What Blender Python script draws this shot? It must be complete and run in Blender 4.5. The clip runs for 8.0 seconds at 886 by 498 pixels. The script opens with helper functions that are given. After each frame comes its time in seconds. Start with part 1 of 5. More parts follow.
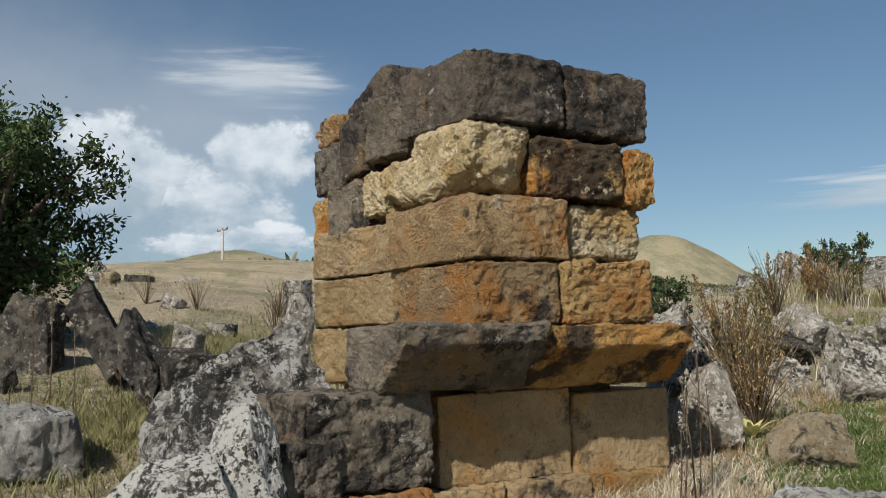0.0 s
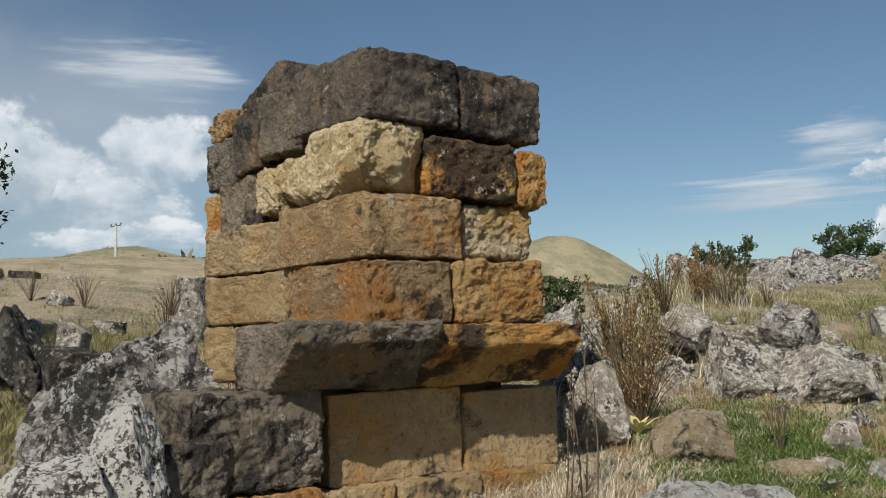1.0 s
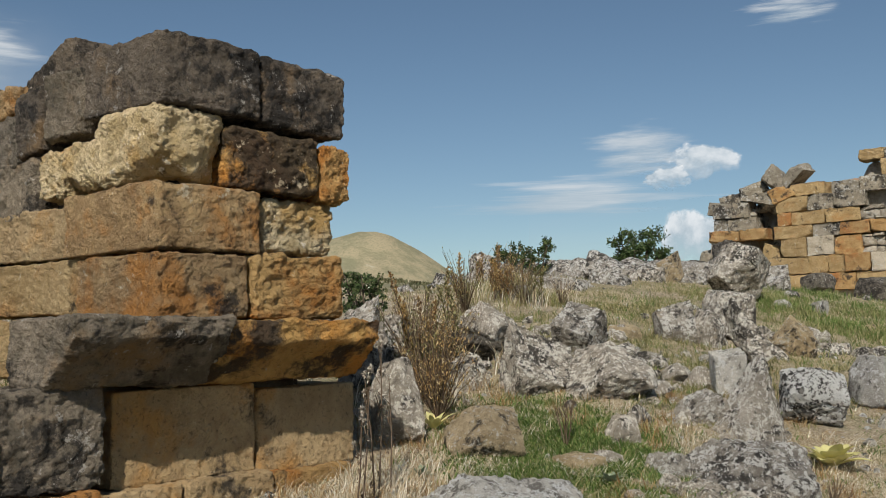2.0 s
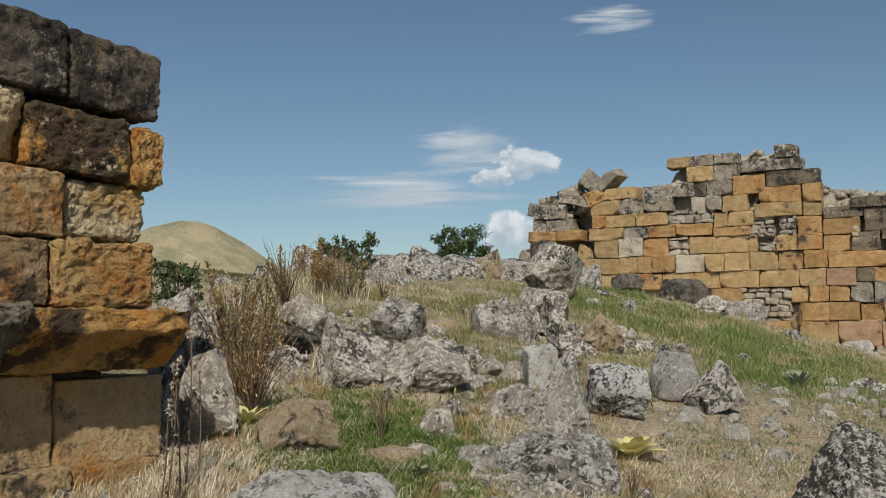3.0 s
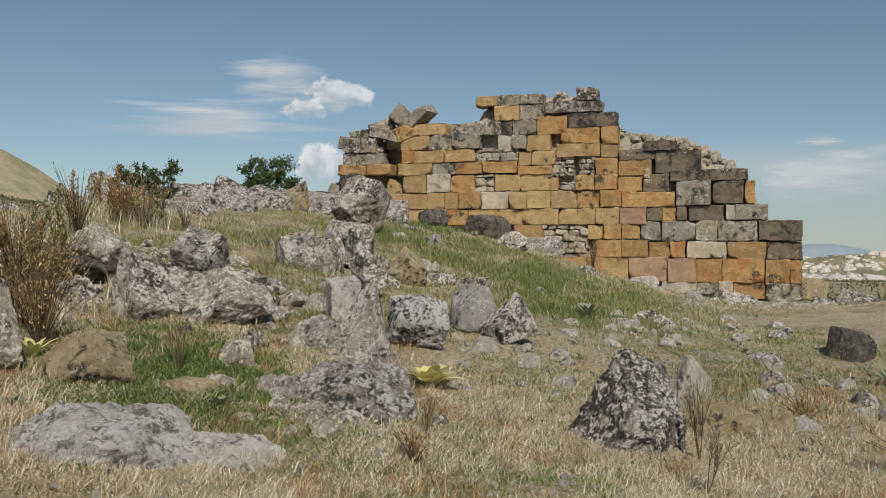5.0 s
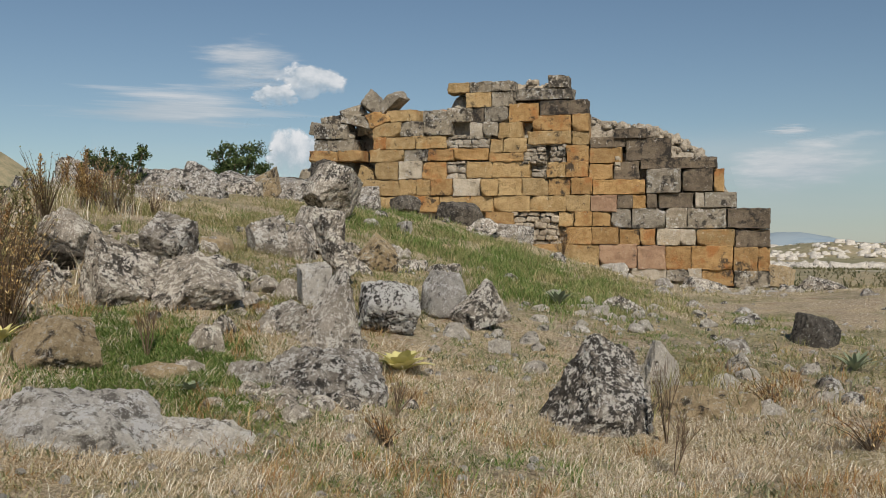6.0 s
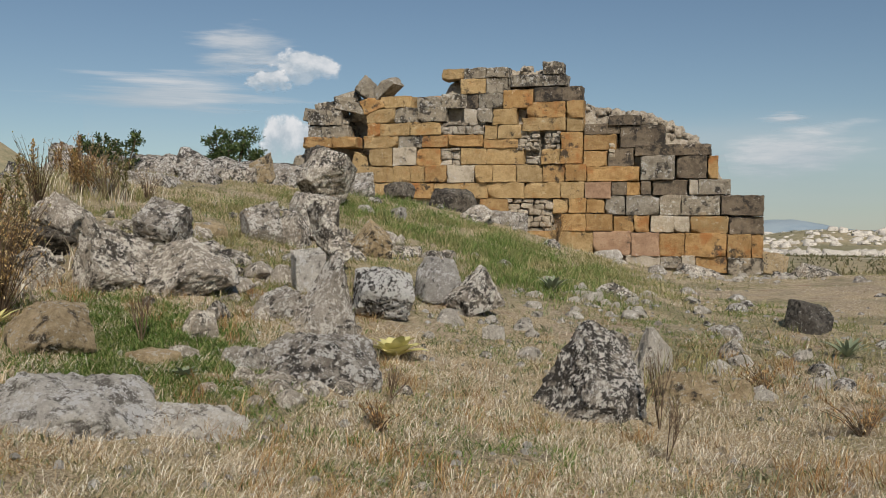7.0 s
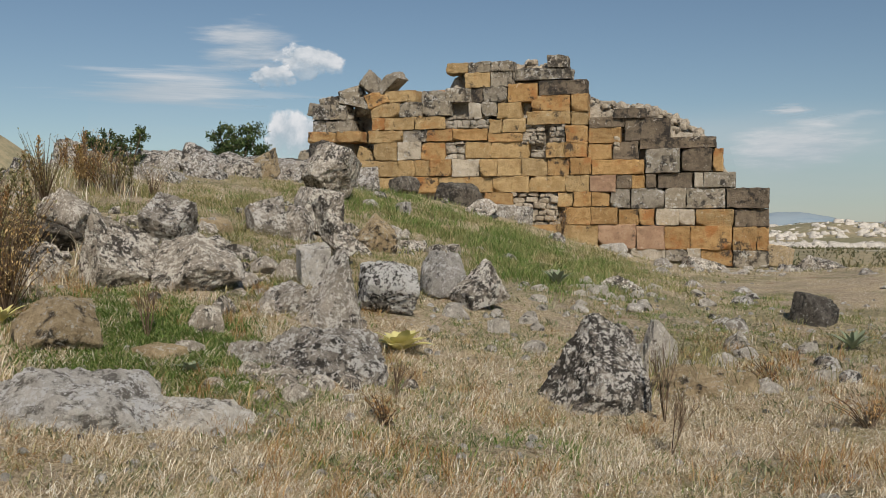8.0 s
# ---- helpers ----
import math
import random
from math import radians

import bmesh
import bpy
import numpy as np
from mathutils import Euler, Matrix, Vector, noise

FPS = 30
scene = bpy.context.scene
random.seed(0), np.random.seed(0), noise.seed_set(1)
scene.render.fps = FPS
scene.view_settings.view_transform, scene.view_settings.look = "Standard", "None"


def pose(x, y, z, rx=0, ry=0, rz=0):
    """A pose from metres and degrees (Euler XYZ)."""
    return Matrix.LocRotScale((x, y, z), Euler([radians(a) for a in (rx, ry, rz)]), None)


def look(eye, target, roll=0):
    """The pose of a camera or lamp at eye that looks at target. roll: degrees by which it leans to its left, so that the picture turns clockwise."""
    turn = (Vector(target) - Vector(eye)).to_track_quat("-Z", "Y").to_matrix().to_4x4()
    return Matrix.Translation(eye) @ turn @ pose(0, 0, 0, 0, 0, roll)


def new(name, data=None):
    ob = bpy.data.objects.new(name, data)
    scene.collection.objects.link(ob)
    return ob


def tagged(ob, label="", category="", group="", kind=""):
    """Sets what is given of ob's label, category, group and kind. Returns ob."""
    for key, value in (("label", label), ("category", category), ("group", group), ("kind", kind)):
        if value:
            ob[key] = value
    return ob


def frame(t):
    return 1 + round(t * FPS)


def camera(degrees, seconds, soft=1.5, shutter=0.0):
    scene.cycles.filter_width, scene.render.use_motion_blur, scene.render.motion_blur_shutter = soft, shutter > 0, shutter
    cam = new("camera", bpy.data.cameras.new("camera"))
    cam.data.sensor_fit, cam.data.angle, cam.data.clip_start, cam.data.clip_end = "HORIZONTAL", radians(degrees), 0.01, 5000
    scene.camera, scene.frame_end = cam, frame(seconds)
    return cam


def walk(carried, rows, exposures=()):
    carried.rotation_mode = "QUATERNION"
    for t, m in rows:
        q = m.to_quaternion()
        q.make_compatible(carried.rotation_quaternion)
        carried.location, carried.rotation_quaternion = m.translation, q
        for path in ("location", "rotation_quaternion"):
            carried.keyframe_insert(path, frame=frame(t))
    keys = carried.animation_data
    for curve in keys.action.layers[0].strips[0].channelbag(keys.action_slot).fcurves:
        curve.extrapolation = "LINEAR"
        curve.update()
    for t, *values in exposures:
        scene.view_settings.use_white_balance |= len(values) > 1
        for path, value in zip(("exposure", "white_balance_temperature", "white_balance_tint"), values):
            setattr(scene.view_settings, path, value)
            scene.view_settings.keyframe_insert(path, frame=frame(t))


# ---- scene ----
# the camera and its walk
cam = camera(48.84, 8.0, 0.5)
walk(cam, [
    (0, pose(0, -0, 1.6, 95.751, 1.747, 57.176)),
    (0.5, pose(0.004, 0.015, 1.597, 95.723, 1.756, 55.857)),
    (1, pose(0.031, 0.04, 1.597, 95.51, 1.732, 51.358)),
    (1.5, pose(0.058, 0.071, 1.605, 95.197, 1.585, 45.917)),
    (2, pose(0.053, 0.112, 1.605, 94.944, 1.189, 40.158)),
    (3.5, pose(0.067, 0.189, 1.584, 93.756, 0.177, 25.623)),
    (4, pose(0.082, 0.199, 1.579, 92.377, 0.041, 22.326)),
    (4.5, pose(0.098, 0.186, 1.578, 91.184, -0.14, 20.25)),
    (5, pose(0.119, 0.174, 1.577, 90.597, -0.238, 18.733)),
    (6.5, pose(0.132, 0.156, 1.564, 89.471, -0.452, 16.798)),
    (7, pose(0.131, 0.157, 1.563, 89.074, -0.476, 16.728)),
    (7.5, pose(0.133, 0.15, 1.563, 88.81, -0.396, 16.857)),
    (8, pose(0.138, 0.147, 1.561, 88.734, -0.191, 17.031)),
], [(0, 0.01, 6080, 8), (1.5, 0.02, 6220, 8), (3.5, -0.1, 6300, 9), (5, -0.09, 6400, 10), (8, -0.09, 6450, 11)])

# ---------------------------------------------------------------- light
SUN_AZ, SUN_EL = radians(148), radians(42)
world = bpy.data.worlds.new("world")
scene.world = world
world.use_nodes = True
wn, wl = world.node_tree.nodes, world.node_tree.links
sky = wn.new("ShaderNodeTexSky")
sky.sky_type, sky.sun_disc = "NISHITA", False
sky.sun_elevation, sky.sun_rotation = SUN_EL, SUN_AZ
sky.air_density, sky.dust_density, sky.ozone_density, sky.altitude = 1.0, 0.6, 1.2, 900
tint = wn.new("ShaderNodeMix")
tint.data_type, tint.blend_type = "RGBA", "MULTIPLY"
tint.inputs[0].default_value, tint.inputs[7].default_value = 1.0, (0.97, 1.0, 0.96, 1.0)
wl.new(sky.outputs["Color"], tint.inputs[6])
wl.new(tint.outputs[2], wn["Background"].inputs["Color"])
wn["Background"].inputs["Strength"].default_value = 0.073

sun_way = Vector((math.sin(SUN_AZ) * math.cos(SUN_EL), math.cos(SUN_AZ) * math.cos(SUN_EL), math.sin(SUN_EL)))
sun = new("sun", bpy.data.lights.new("sun", "SUN"))
sun.data.energy, sun.data.angle, sun.data.color = 4.75, radians(0.6), (1.0, 0.92, 0.80)
sun.matrix_world = look(sun_way * 60, (0, 0, 0))


# ---------------------------------------------------------------- materials
class Nodes:
    """Short names for building a node material."""

    def __init__(self, name):
        self.mat = bpy.data.materials.new(name)
        self.mat.use_nodes = True
        self.t = self.mat.node_tree
        self.bsdf = self.t.nodes["Principled BSDF"]
        self.pos = self.add("ShaderNodeTexCoord").outputs["Object"]
        self.rnd = self.add("ShaderNodeObjectInfo").outputs["Random"]

    def add(self, kind):
        return self.t.nodes.new(kind)

    def link(self, a, b):
        self.t.links.new(a, b)

    def feed(self, value, socket):
        if isinstance(value, (int, float)):
            socket.default_value = value
        elif isinstance(value, tuple):
            socket.default_value = (*value, 1.0)[:4]
        else:
            self.link(value, socket)

    def shift(self):
        """Object coordinates moved by the object's random number, so that no two stones share a pattern."""
        n = self.add("ShaderNodeVectorMath")
        n.operation = "ADD"
        m = self.add("ShaderNodeMath")
        m.operation = "MULTIPLY"
        self.link(self.rnd, m.inputs[0])
        m.inputs[1].default_value = 40.0
        self.link(self.pos, n.inputs[0])
        self.link(m.outputs[0], n.inputs[1])
        return n.outputs[0]

    def noise(self, vec, scale, detail=6.0, rough=0.6, out="Fac"):
        n = self.add("ShaderNodeTexNoise")
        n.inputs["Scale"].default_value, n.inputs["Detail"].default_value, n.inputs["Roughness"].default_value = scale, detail, rough
        self.link(vec, n.inputs["Vector"])
        return n.outputs[out]

    def voronoi(self, vec, scale, feature="F1"):
        n = self.add("ShaderNodeTexVoronoi")
        n.feature = feature
        n.inputs["Scale"].default_value = scale
        self.link(vec, n.inputs["Vector"])
        return n.outputs["Distance"]

    def ramp(self, fac, a, b, lo=0.0, hi=1.0):
        n = self.add("ShaderNodeMapRange")
        n.interpolation_type = "SMOOTHSTEP"
        self.link(fac, n.inputs["Value"])
        for key, value in (("From Min", a), ("From Max", b), ("To Min", lo), ("To Max", hi)):
            n.inputs[key].default_value = value
        return n.outputs["Result"]

    def math(self, op, a, b):
        n = self.add("ShaderNodeMath")
        n.operation = op
        self.feed(a, n.inputs[0])
        self.feed(b, n.inputs[1])
        return n.outputs[0]

    def mix(self, fac, a, b):
        n = self.add("ShaderNodeMix")
        n.data_type = "RGBA"
        self.feed(fac, n.inputs[0])
        self.feed(a, n.inputs[6])
        self.feed(b, n.inputs[7])
        return n.outputs[2]

    def bump(self, height, strength, distance):
        n = self.add("ShaderNodeBump")
        n.inputs["Strength"].default_value, n.inputs["Distance"].default_value = strength, distance
        self.link(height, n.inputs["Height"])
        self.link(n.outputs["Normal"], self.bsdf.inputs["Normal"])

    def done(self, colour, rough=0.9):
        self.feed(colour, self.bsdf.inputs["Base Color"])
        self.feed(rough, self.bsdf.inputs["Roughness"])
        self.bsdf.inputs["Specular IOR Level"].default_value = 0.25
        return self.mat


def stone(name, low, high, stain=None, stain_amount=0.0, crust=(0.035, 0.032, 0.03), crust_amount=0.3, lichen=(0.5, 0.49, 0.46), lichen_amount=0.3,
          size=1.0, relief=0.02):
    """Weathered stone: two tones, a coloured stain, a black crust and pale lichen, with pitted relief. size: how large the marks are."""
    n = Nodes(name)
    v = n.shift()
    place = n.add("ShaderNodeNewGeometry").outputs["Position"]
    mid, fine = n.noise(v, 5 / size, 9, 0.7), n.noise(v, 34 / size, 5, 0.68)
    colour = n.mix(n.ramp(n.math("ADD", n.math("MULTIPLY", mid, 0.6), n.math("MULTIPLY", n.noise(v, 1.3 / size, 3), 0.4)), 0.38, 0.62), low, high)
    if stain:
        edge = 0.64 - stain_amount * 0.4
        colour = n.mix(n.ramp(n.math("ADD", n.math("MULTIPLY", n.noise(v, 2.0 / size, 7, 0.62), 0.6), n.math("MULTIPLY", n.noise(place, 1.1, 4), 0.4)), edge, edge + 0.12, 0.0, 0.9), colour, stain)
    edge = 0.70 - crust_amount * 0.40
    dark = n.math("ADD", n.math("MULTIPLY", n.noise(place, 0.9, 4, 0.6), 0.4), n.math("MULTIPLY", n.noise(v, 3.2 / size, 11, 0.7), 0.6))
    colour = n.mix(n.ramp(dark, edge - 0.035, edge + 0.04, 0.0, 0.9), colour, crust)
    pale = 0.68 - lichen_amount * 0.32
    spots = n.math("ADD", n.math("MULTIPLY", n.noise(v, 8.5 / size, 11, 0.74), 0.7), n.math("MULTIPLY", n.noise(v, 2.1 / size, 3), 0.3))
    colour = n.mix(n.ramp(spots, pale - 0.012, pale + 0.025, 0.0, 0.92), colour, lichen)
    dots = n.math("MULTIPLY", n.ramp(n.voronoi(v, 30 / size), 0.16, 0.24, 1.0, 0.0), n.ramp(mid, 0.56 - 0.12 * lichen_amount, 0.6 - 0.1 * lichen_amount))
    colour = n.mix(n.math("MULTIPLY", dots, min(1.0, lichen_amount * 1.6)), colour, lichen)
    pores = n.ramp(fine, 0.30, 0.46)
    colour = n.mix(n.math("MULTIPLY", n.math("SUBTRACT", 1.0, pores), 0.45), colour, crust)
    tone = n.mix(n.rnd, (0.90, 0.90, 0.91), (1.14, 1.10, 1.04))
    m = n.add("ShaderNodeMix")
    m.data_type, m.blend_type = "RGBA", "MULTIPLY"
    m.inputs[0].default_value = 1.0
    n.link(colour, m.inputs[6])
    n.link(tone, m.inputs[7])
    height = n.math("ADD", n.math("ADD", n.math("MULTIPLY", mid, 0.55), n.math("MULTIPLY", pores, 0.22)), n.math("ADD", n.math("MULTIPLY", n.noise(v, 15 / size, 8, 0.7), 0.85), n.math("MULTIPLY", n.noise(v, 46 / size, 4, 0.7), 0.5)))
    n.bump(height, 1.0, relief)
    return n.done(m.outputs[2], 0.92)


OCHRE = stone("ochre_stone", (0.31, 0.185, 0.075), (0.45, 0.30, 0.14), (0.36, 0.165, 0.06), 0.34, crust_amount=0.3, lichen=(0.5, 0.42, 0.29), lichen_amount=0.24, size=0.8, relief=0.04)
HONEY = stone("honey_stone", (0.37, 0.255, 0.12), (0.51, 0.375, 0.20), (0.42, 0.24, 0.095), 0.32, crust_amount=0.28, lichen=(0.56, 0.47, 0.32), lichen_amount=0.26, size=0.8, relief=0.055)
GREY = stone("grey_stone", (0.22, 0.19, 0.145), (0.37, 0.33, 0.265), (0.32, 0.23, 0.13), 0.2, crust_amount=0.4, lichen_amount=0.4, size=0.7, relief=0.045)
DARK = stone("dark_stone", (0.115, 0.093, 0.07), (0.22, 0.178, 0.13), (0.26, 0.17, 0.09), 0.2, crust_amount=0.42, lichen=(0.4, 0.37, 0.33), lichen_amount=0.28, size=0.7, relief=0.045)
PALE = stone("pale_stone", (0.37, 0.32, 0.245), (0.52, 0.465, 0.38), (0.42, 0.3, 0.17), 0.2, crust_amount=0.24, lichen_amount=0.36, size=0.7, relief=0.04)
RUST = stone("rust_stone", (0.26, 0.165, 0.11), (0.37, 0.255, 0.17), crust_amount=0.3, lichen_amount=0.15, size=1.1)
LICHEN = stone("lichen_rock", (0.27, 0.237, 0.198), (0.56, 0.505, 0.435), (0.44, 0.32, 0.19), 0.16, crust_amount=0.46, lichen=(0.80, 0.775, 0.725), lichen_amount=0.5, size=0.30, relief=0.05)
SPECKLED = stone("speckled_rock", (0.24, 0.22, 0.195), (0.40, 0.375, 0.34), crust_amount=0.56, lichen=(0.86, 0.85, 0.82), lichen_amount=0.62, size=0.30, relief=0.05)
CRUST = stone("crusted_rock", (0.09, 0.08, 0.067), (0.20, 0.178, 0.15), crust_amount=0.46, lichen=(0.42, 0.41, 0.38), lichen_amount=0.34, size=0.30, relief=0.05)
BLEACHED = stone("bleached_rock", (0.38, 0.355, 0.32), (0.58, 0.55, 0.50), crust_amount=0.36, lichen=(0.74, 0.73, 0.71), lichen_amount=0.42, size=0.30, relief=0.05)
HONEYROCK = stone("honey_rock", (0.36, 0.275, 0.165), (0.60, 0.48, 0.31), crust_amount=0.38, lichen=(0.60, 0.57, 0.50), lichen_amount=0.4, size=0.30, relief=0.05)
BLACKCAP = stone("black_cap_stone", (0.115, 0.095, 0.075), (0.24, 0.195, 0.15), (0.32, 0.21, 0.11), 0.3, crust_amount=0.44, lichen=(0.42, 0.39, 0.35), lichen_amount=0.3, size=0.8, relief=0.08)
TAWNY = stone("tawny_stone", (0.36, 0.24, 0.125), (0.56, 0.40, 0.215), (0.52, 0.235, 0.06), 0.46, crust_amount=0.27, lichen=(0.62, 0.54, 0.40), lichen_amount=0.25, size=0.8, relief=0.085)
AMBER = stone("amber_stone", (0.48, 0.29, 0.11), (0.68, 0.45, 0.19), (0.54, 0.22, 0.045), 0.46, crust_amount=0.2, lichen=(0.66, 0.55, 0.36), lichen_amount=0.22, size=0.8, relief=0.085)
CREAM = stone("cream_stone", (0.50, 0.385, 0.21), (0.72, 0.60, 0.40), (0.54, 0.34, 0.12), 0.44, crust_amount=0.2, lichen=(0.80, 0.74, 0.62), lichen_amount=0.28, size=0.8, relief=0.06)
SMUT = stone("sooty_stone", (0.15, 0.13, 0.10), (0.34, 0.285, 0.22), (0.34, 0.22, 0.11), 0.24, crust_amount=0.46, lichen=(0.46, 0.43, 0.39), lichen_amount=0.26, size=0.75, relief=0.08)
DRAB = stone("drab_stone", (0.38, 0.265, 0.14), (0.54, 0.40, 0.225), (0.52, 0.28, 0.085), 0.36, crust_amount=0.26, lichen=(0.56, 0.48, 0.35), lichen_amount=0.2, size=1.0, relief=0.055)
STREAKED = stone("streaked_stone", (0.44, 0.26, 0.09), (0.62, 0.40, 0.15), (0.56, 0.25, 0.05), 0.45, crust_amount=0.5, lichen=(0.5, 0.42, 0.3), lichen_amount=0.2, size=1.1, relief=0.075)
CHALKY = stone("chalky_rock", (0.56, 0.525, 0.47), (0.80, 0.765, 0.70), crust=(0.16, 0.145, 0.125), crust_amount=0.4, lichen=(0.84, 0.83, 0.81), lichen_amount=0.5, size=0.30, relief=0.05)
RUBBLE = stone("rubble_core", (0.33, 0.28, 0.215), (0.54, 0.48, 0.39), (0.42, 0.3, 0.17), 0.2, crust_amount=0.3, lichen_amount=0.36, size=0.5, relief=0.05)
TONES = {"o": OCHRE, "y": HONEY, "g": GREY, "d": DARK, "p": PALE, "r": RUST}


def soil_material():
    """Dry trodden earth with straw, thin green and chalk grit; further off the tan and olive of a grazed hillside."""
    n = Nodes("dry_earth")
    v = n.pos
    mid, fine = n.noise(v, 0.9, 6, 0.65), n.noise(v, 22, 6, 0.75)
    earth = n.mix(n.ramp(fine, 0.36, 0.62), (0.22, 0.165, 0.11), (0.62, 0.51, 0.37))
    straw = n.mix(n.ramp(n.noise(v, 60, 5, 0.75), 0.42, 0.58), (0.29, 0.215, 0.125), (0.74, 0.62, 0.43))
    colour = n.mix(n.ramp(mid, 0.42, 0.58), earth, straw)
    green = n.mix(n.ramp(fine, 0.42, 0.58), (0.085, 0.09, 0.035), (0.34, 0.32, 0.16))
    colour = n.mix(n.ramp(n.noise(v, 0.55, 8, 0.72), 0.49, 0.6, 0.0, 0.6), colour, green)
    rust = n.mix(n.ramp(fine, 0.4, 0.6), (0.22, 0.11, 0.05), (0.46, 0.30, 0.17))
    colour = n.mix(n.ramp(n.noise(v, 1.3, 8, 0.72), 0.58, 0.68, 0.0, 0.6), colour, rust)
    grit = n.ramp(n.voronoi(v, 17), 0.10, 0.17, 1.0, 0.0)
    colour = n.mix(n.math("MULTIPLY", grit, n.ramp(n.noise(v, 1.7, 5), 0.46, 0.56)), colour, (0.64, 0.60, 0.54))
    steppe = n.mix(n.ramp(n.noise(v, 0.06, 8, 0.7), 0.4, 0.62), (0.36, 0.30, 0.19), (0.22, 0.205, 0.125))
    steppe = n.mix(n.ramp(n.noise(v, 0.9, 6, 0.75), 0.45, 0.65, 0.0, 0.6), steppe, (0.16, 0.15, 0.085))
    chalk = n.mix(n.ramp(n.noise(v, 0.02, 6, 0.7), 0.58, 0.63, 0.0, 0.45), steppe, (0.50, 0.47, 0.40))
    d = n.add("ShaderNodeVectorMath")
    d.operation = "LENGTH"
    n.link(v, d.inputs[0])
    colour = n.mix(n.ramp(d.outputs["Value"], 28, 70), colour, chalk)
    n.bump(n.math("ADD", fine, n.noise(v, 6, 6, 0.7)), 1.0, 0.07)
    return n.done(colour, 0.97)


def blade_material(name, a, b, c):
    """Grass or leaves: each blade takes a tone of its own between a, b and c."""
    n = Nodes(name)
    g = n.add("ShaderNodeNewGeometry").outputs["Random Per Island"]
    colour = n.mix(n.ramp(g, 0.0, 0.6), a, b)
    colour = n.mix(n.ramp(g, 0.55, 1.0), colour, c)
    n.bsdf.inputs["Subsurface Weight"].default_value = 0.0
    mat = n.done(colour, 0.7)
    back = n.add("ShaderNodeBsdfTranslucent")
    n.link(colour, back.inputs["Color"])
    mixed = n.add("ShaderNodeMixShader")
    mixed.inputs[0].default_value = 0.25
    n.link(n.bsdf.outputs[0], mixed.inputs[1])
    n.link(back.outputs[0], mixed.inputs[2])
    n.link(mixed.outputs[0], n.t.nodes["Material Output"].inputs["Surface"])
    return mat


SOIL = soil_material()
STRAW = blade_material("straw", (0.38, 0.28, 0.16), (0.66, 0.56, 0.40), (0.86, 0.81, 0.70))
GREEN = blade_material("green_grass", (0.08, 0.14, 0.03), (0.155, 0.225, 0.055), (0.31, 0.32, 0.125))
OLIVE = blade_material("olive_grass", (0.15, 0.16, 0.055), (0.30, 0.27, 0.12), (0.48, 0.41, 0.23))
LEAF = blade_material("bush_leaf", (0.028, 0.05, 0.016), (0.06, 0.095, 0.03), (0.13, 0.16, 0.06))
RUSSET = blade_material("russet_weed", (0.26, 0.135, 0.055), (0.44, 0.28, 0.12), (0.58, 0.45, 0.25))
TWIG = blade_material("dry_twig", (0.10, 0.065, 0.04), (0.17, 0.12, 0.08), (0.24, 0.18, 0.12))
GOLD = blade_material("golden_weed", (0.36, 0.22, 0.085), (0.52, 0.37, 0.16), (0.66, 0.53, 0.30))
FLOWERHEAD = blade_material("dry_flower_head", (0.40, 0.34, 0.26), (0.52, 0.46, 0.38), (0.60, 0.55, 0.48))
MULLEIN = blade_material("mullein_leaf", (0.50, 0.47, 0.17), (0.64, 0.59, 0.26), (0.72, 0.67, 0.37))
SAGE = blade_material("sage_leaf", (0.16, 0.20, 0.12), (0.24, 0.28, 0.18), (0.32, 0.35, 0.25))


def plain_material(name, a, b, scale, rough=0.8):
    n = Nodes(name)
    n.bump(n.noise(n.pos, scale * 2, 5), 0.4, 0.01)
    return n.done(n.mix(n.ramp(n.noise(n.pos, scale, 5), 0.35, 0.65), a, b), rough)


BARK = plain_material("bark", (0.05, 0.035, 0.025), (0.12, 0.09, 0.065), 14)
CONCRETE = plain_material("weathered_concrete", (0.38, 0.36, 0.32), (0.52, 0.5, 0.46), 6)
IRON = plain_material("grey_iron", (0.10, 0.10, 0.10), (0.18, 0.18, 0.18), 9, 0.5)
PORCELAIN = plain_material("insulator", (0.25, 0.14, 0.08), (0.32, 0.2, 0.12), 20, 0.3)


# ---------------------------------------------------------------- mesh helpers
def mesh_object(name, verts, faces, material, parent=None, label="", smooth=True):
    data = bpy.data.meshes.new(name)
    data.from_pydata([tuple(map(float, p)) for p in verts], [], [tuple(map(int, q)) for q in faces])
    data.materials.append(material)
    if smooth:
        data.shade_smooth()
    ob = new(name, data)
    if parent:
        ob.parent = parent
    if label:
        ob["label"] = label
    return ob


def empty(name, m, label, category, group="", kind=""):
    ob = new(name)
    ob.matrix_world = m
    return tagged(ob, label, category, group, kind)


GRIDS = {}


def cube_grid(n):
    """The shell of a cube from -1 to 1 with n cells along each edge: points and quads, welded."""
    if n in GRIDS:
        return GRIDS[n]
    index, verts, faces = {}, [], []

    def vert(p):
        if p not in index:
            index[p] = len(verts)
            verts.append([2 * c / n - 1 for c in p])
        return index[p]

    for axis in range(3):
        u, w = (axis + 1) % 3, (axis + 2) % 3
        for side in (0, n):
            for i in range(n):
                for j in range(n):
                    quad = []
                    for a, b in ((i, j), (i + 1, j), (i + 1, j + 1), (i, j + 1)):
                        p = [0, 0, 0]
                        p[axis], p[u], p[w] = side, a, b
                        quad.append(vert(tuple(p)))
                    faces.append(quad if side else quad[::-1])
    GRIDS[n] = np.array(verts), faces
    return GRIDS[n]


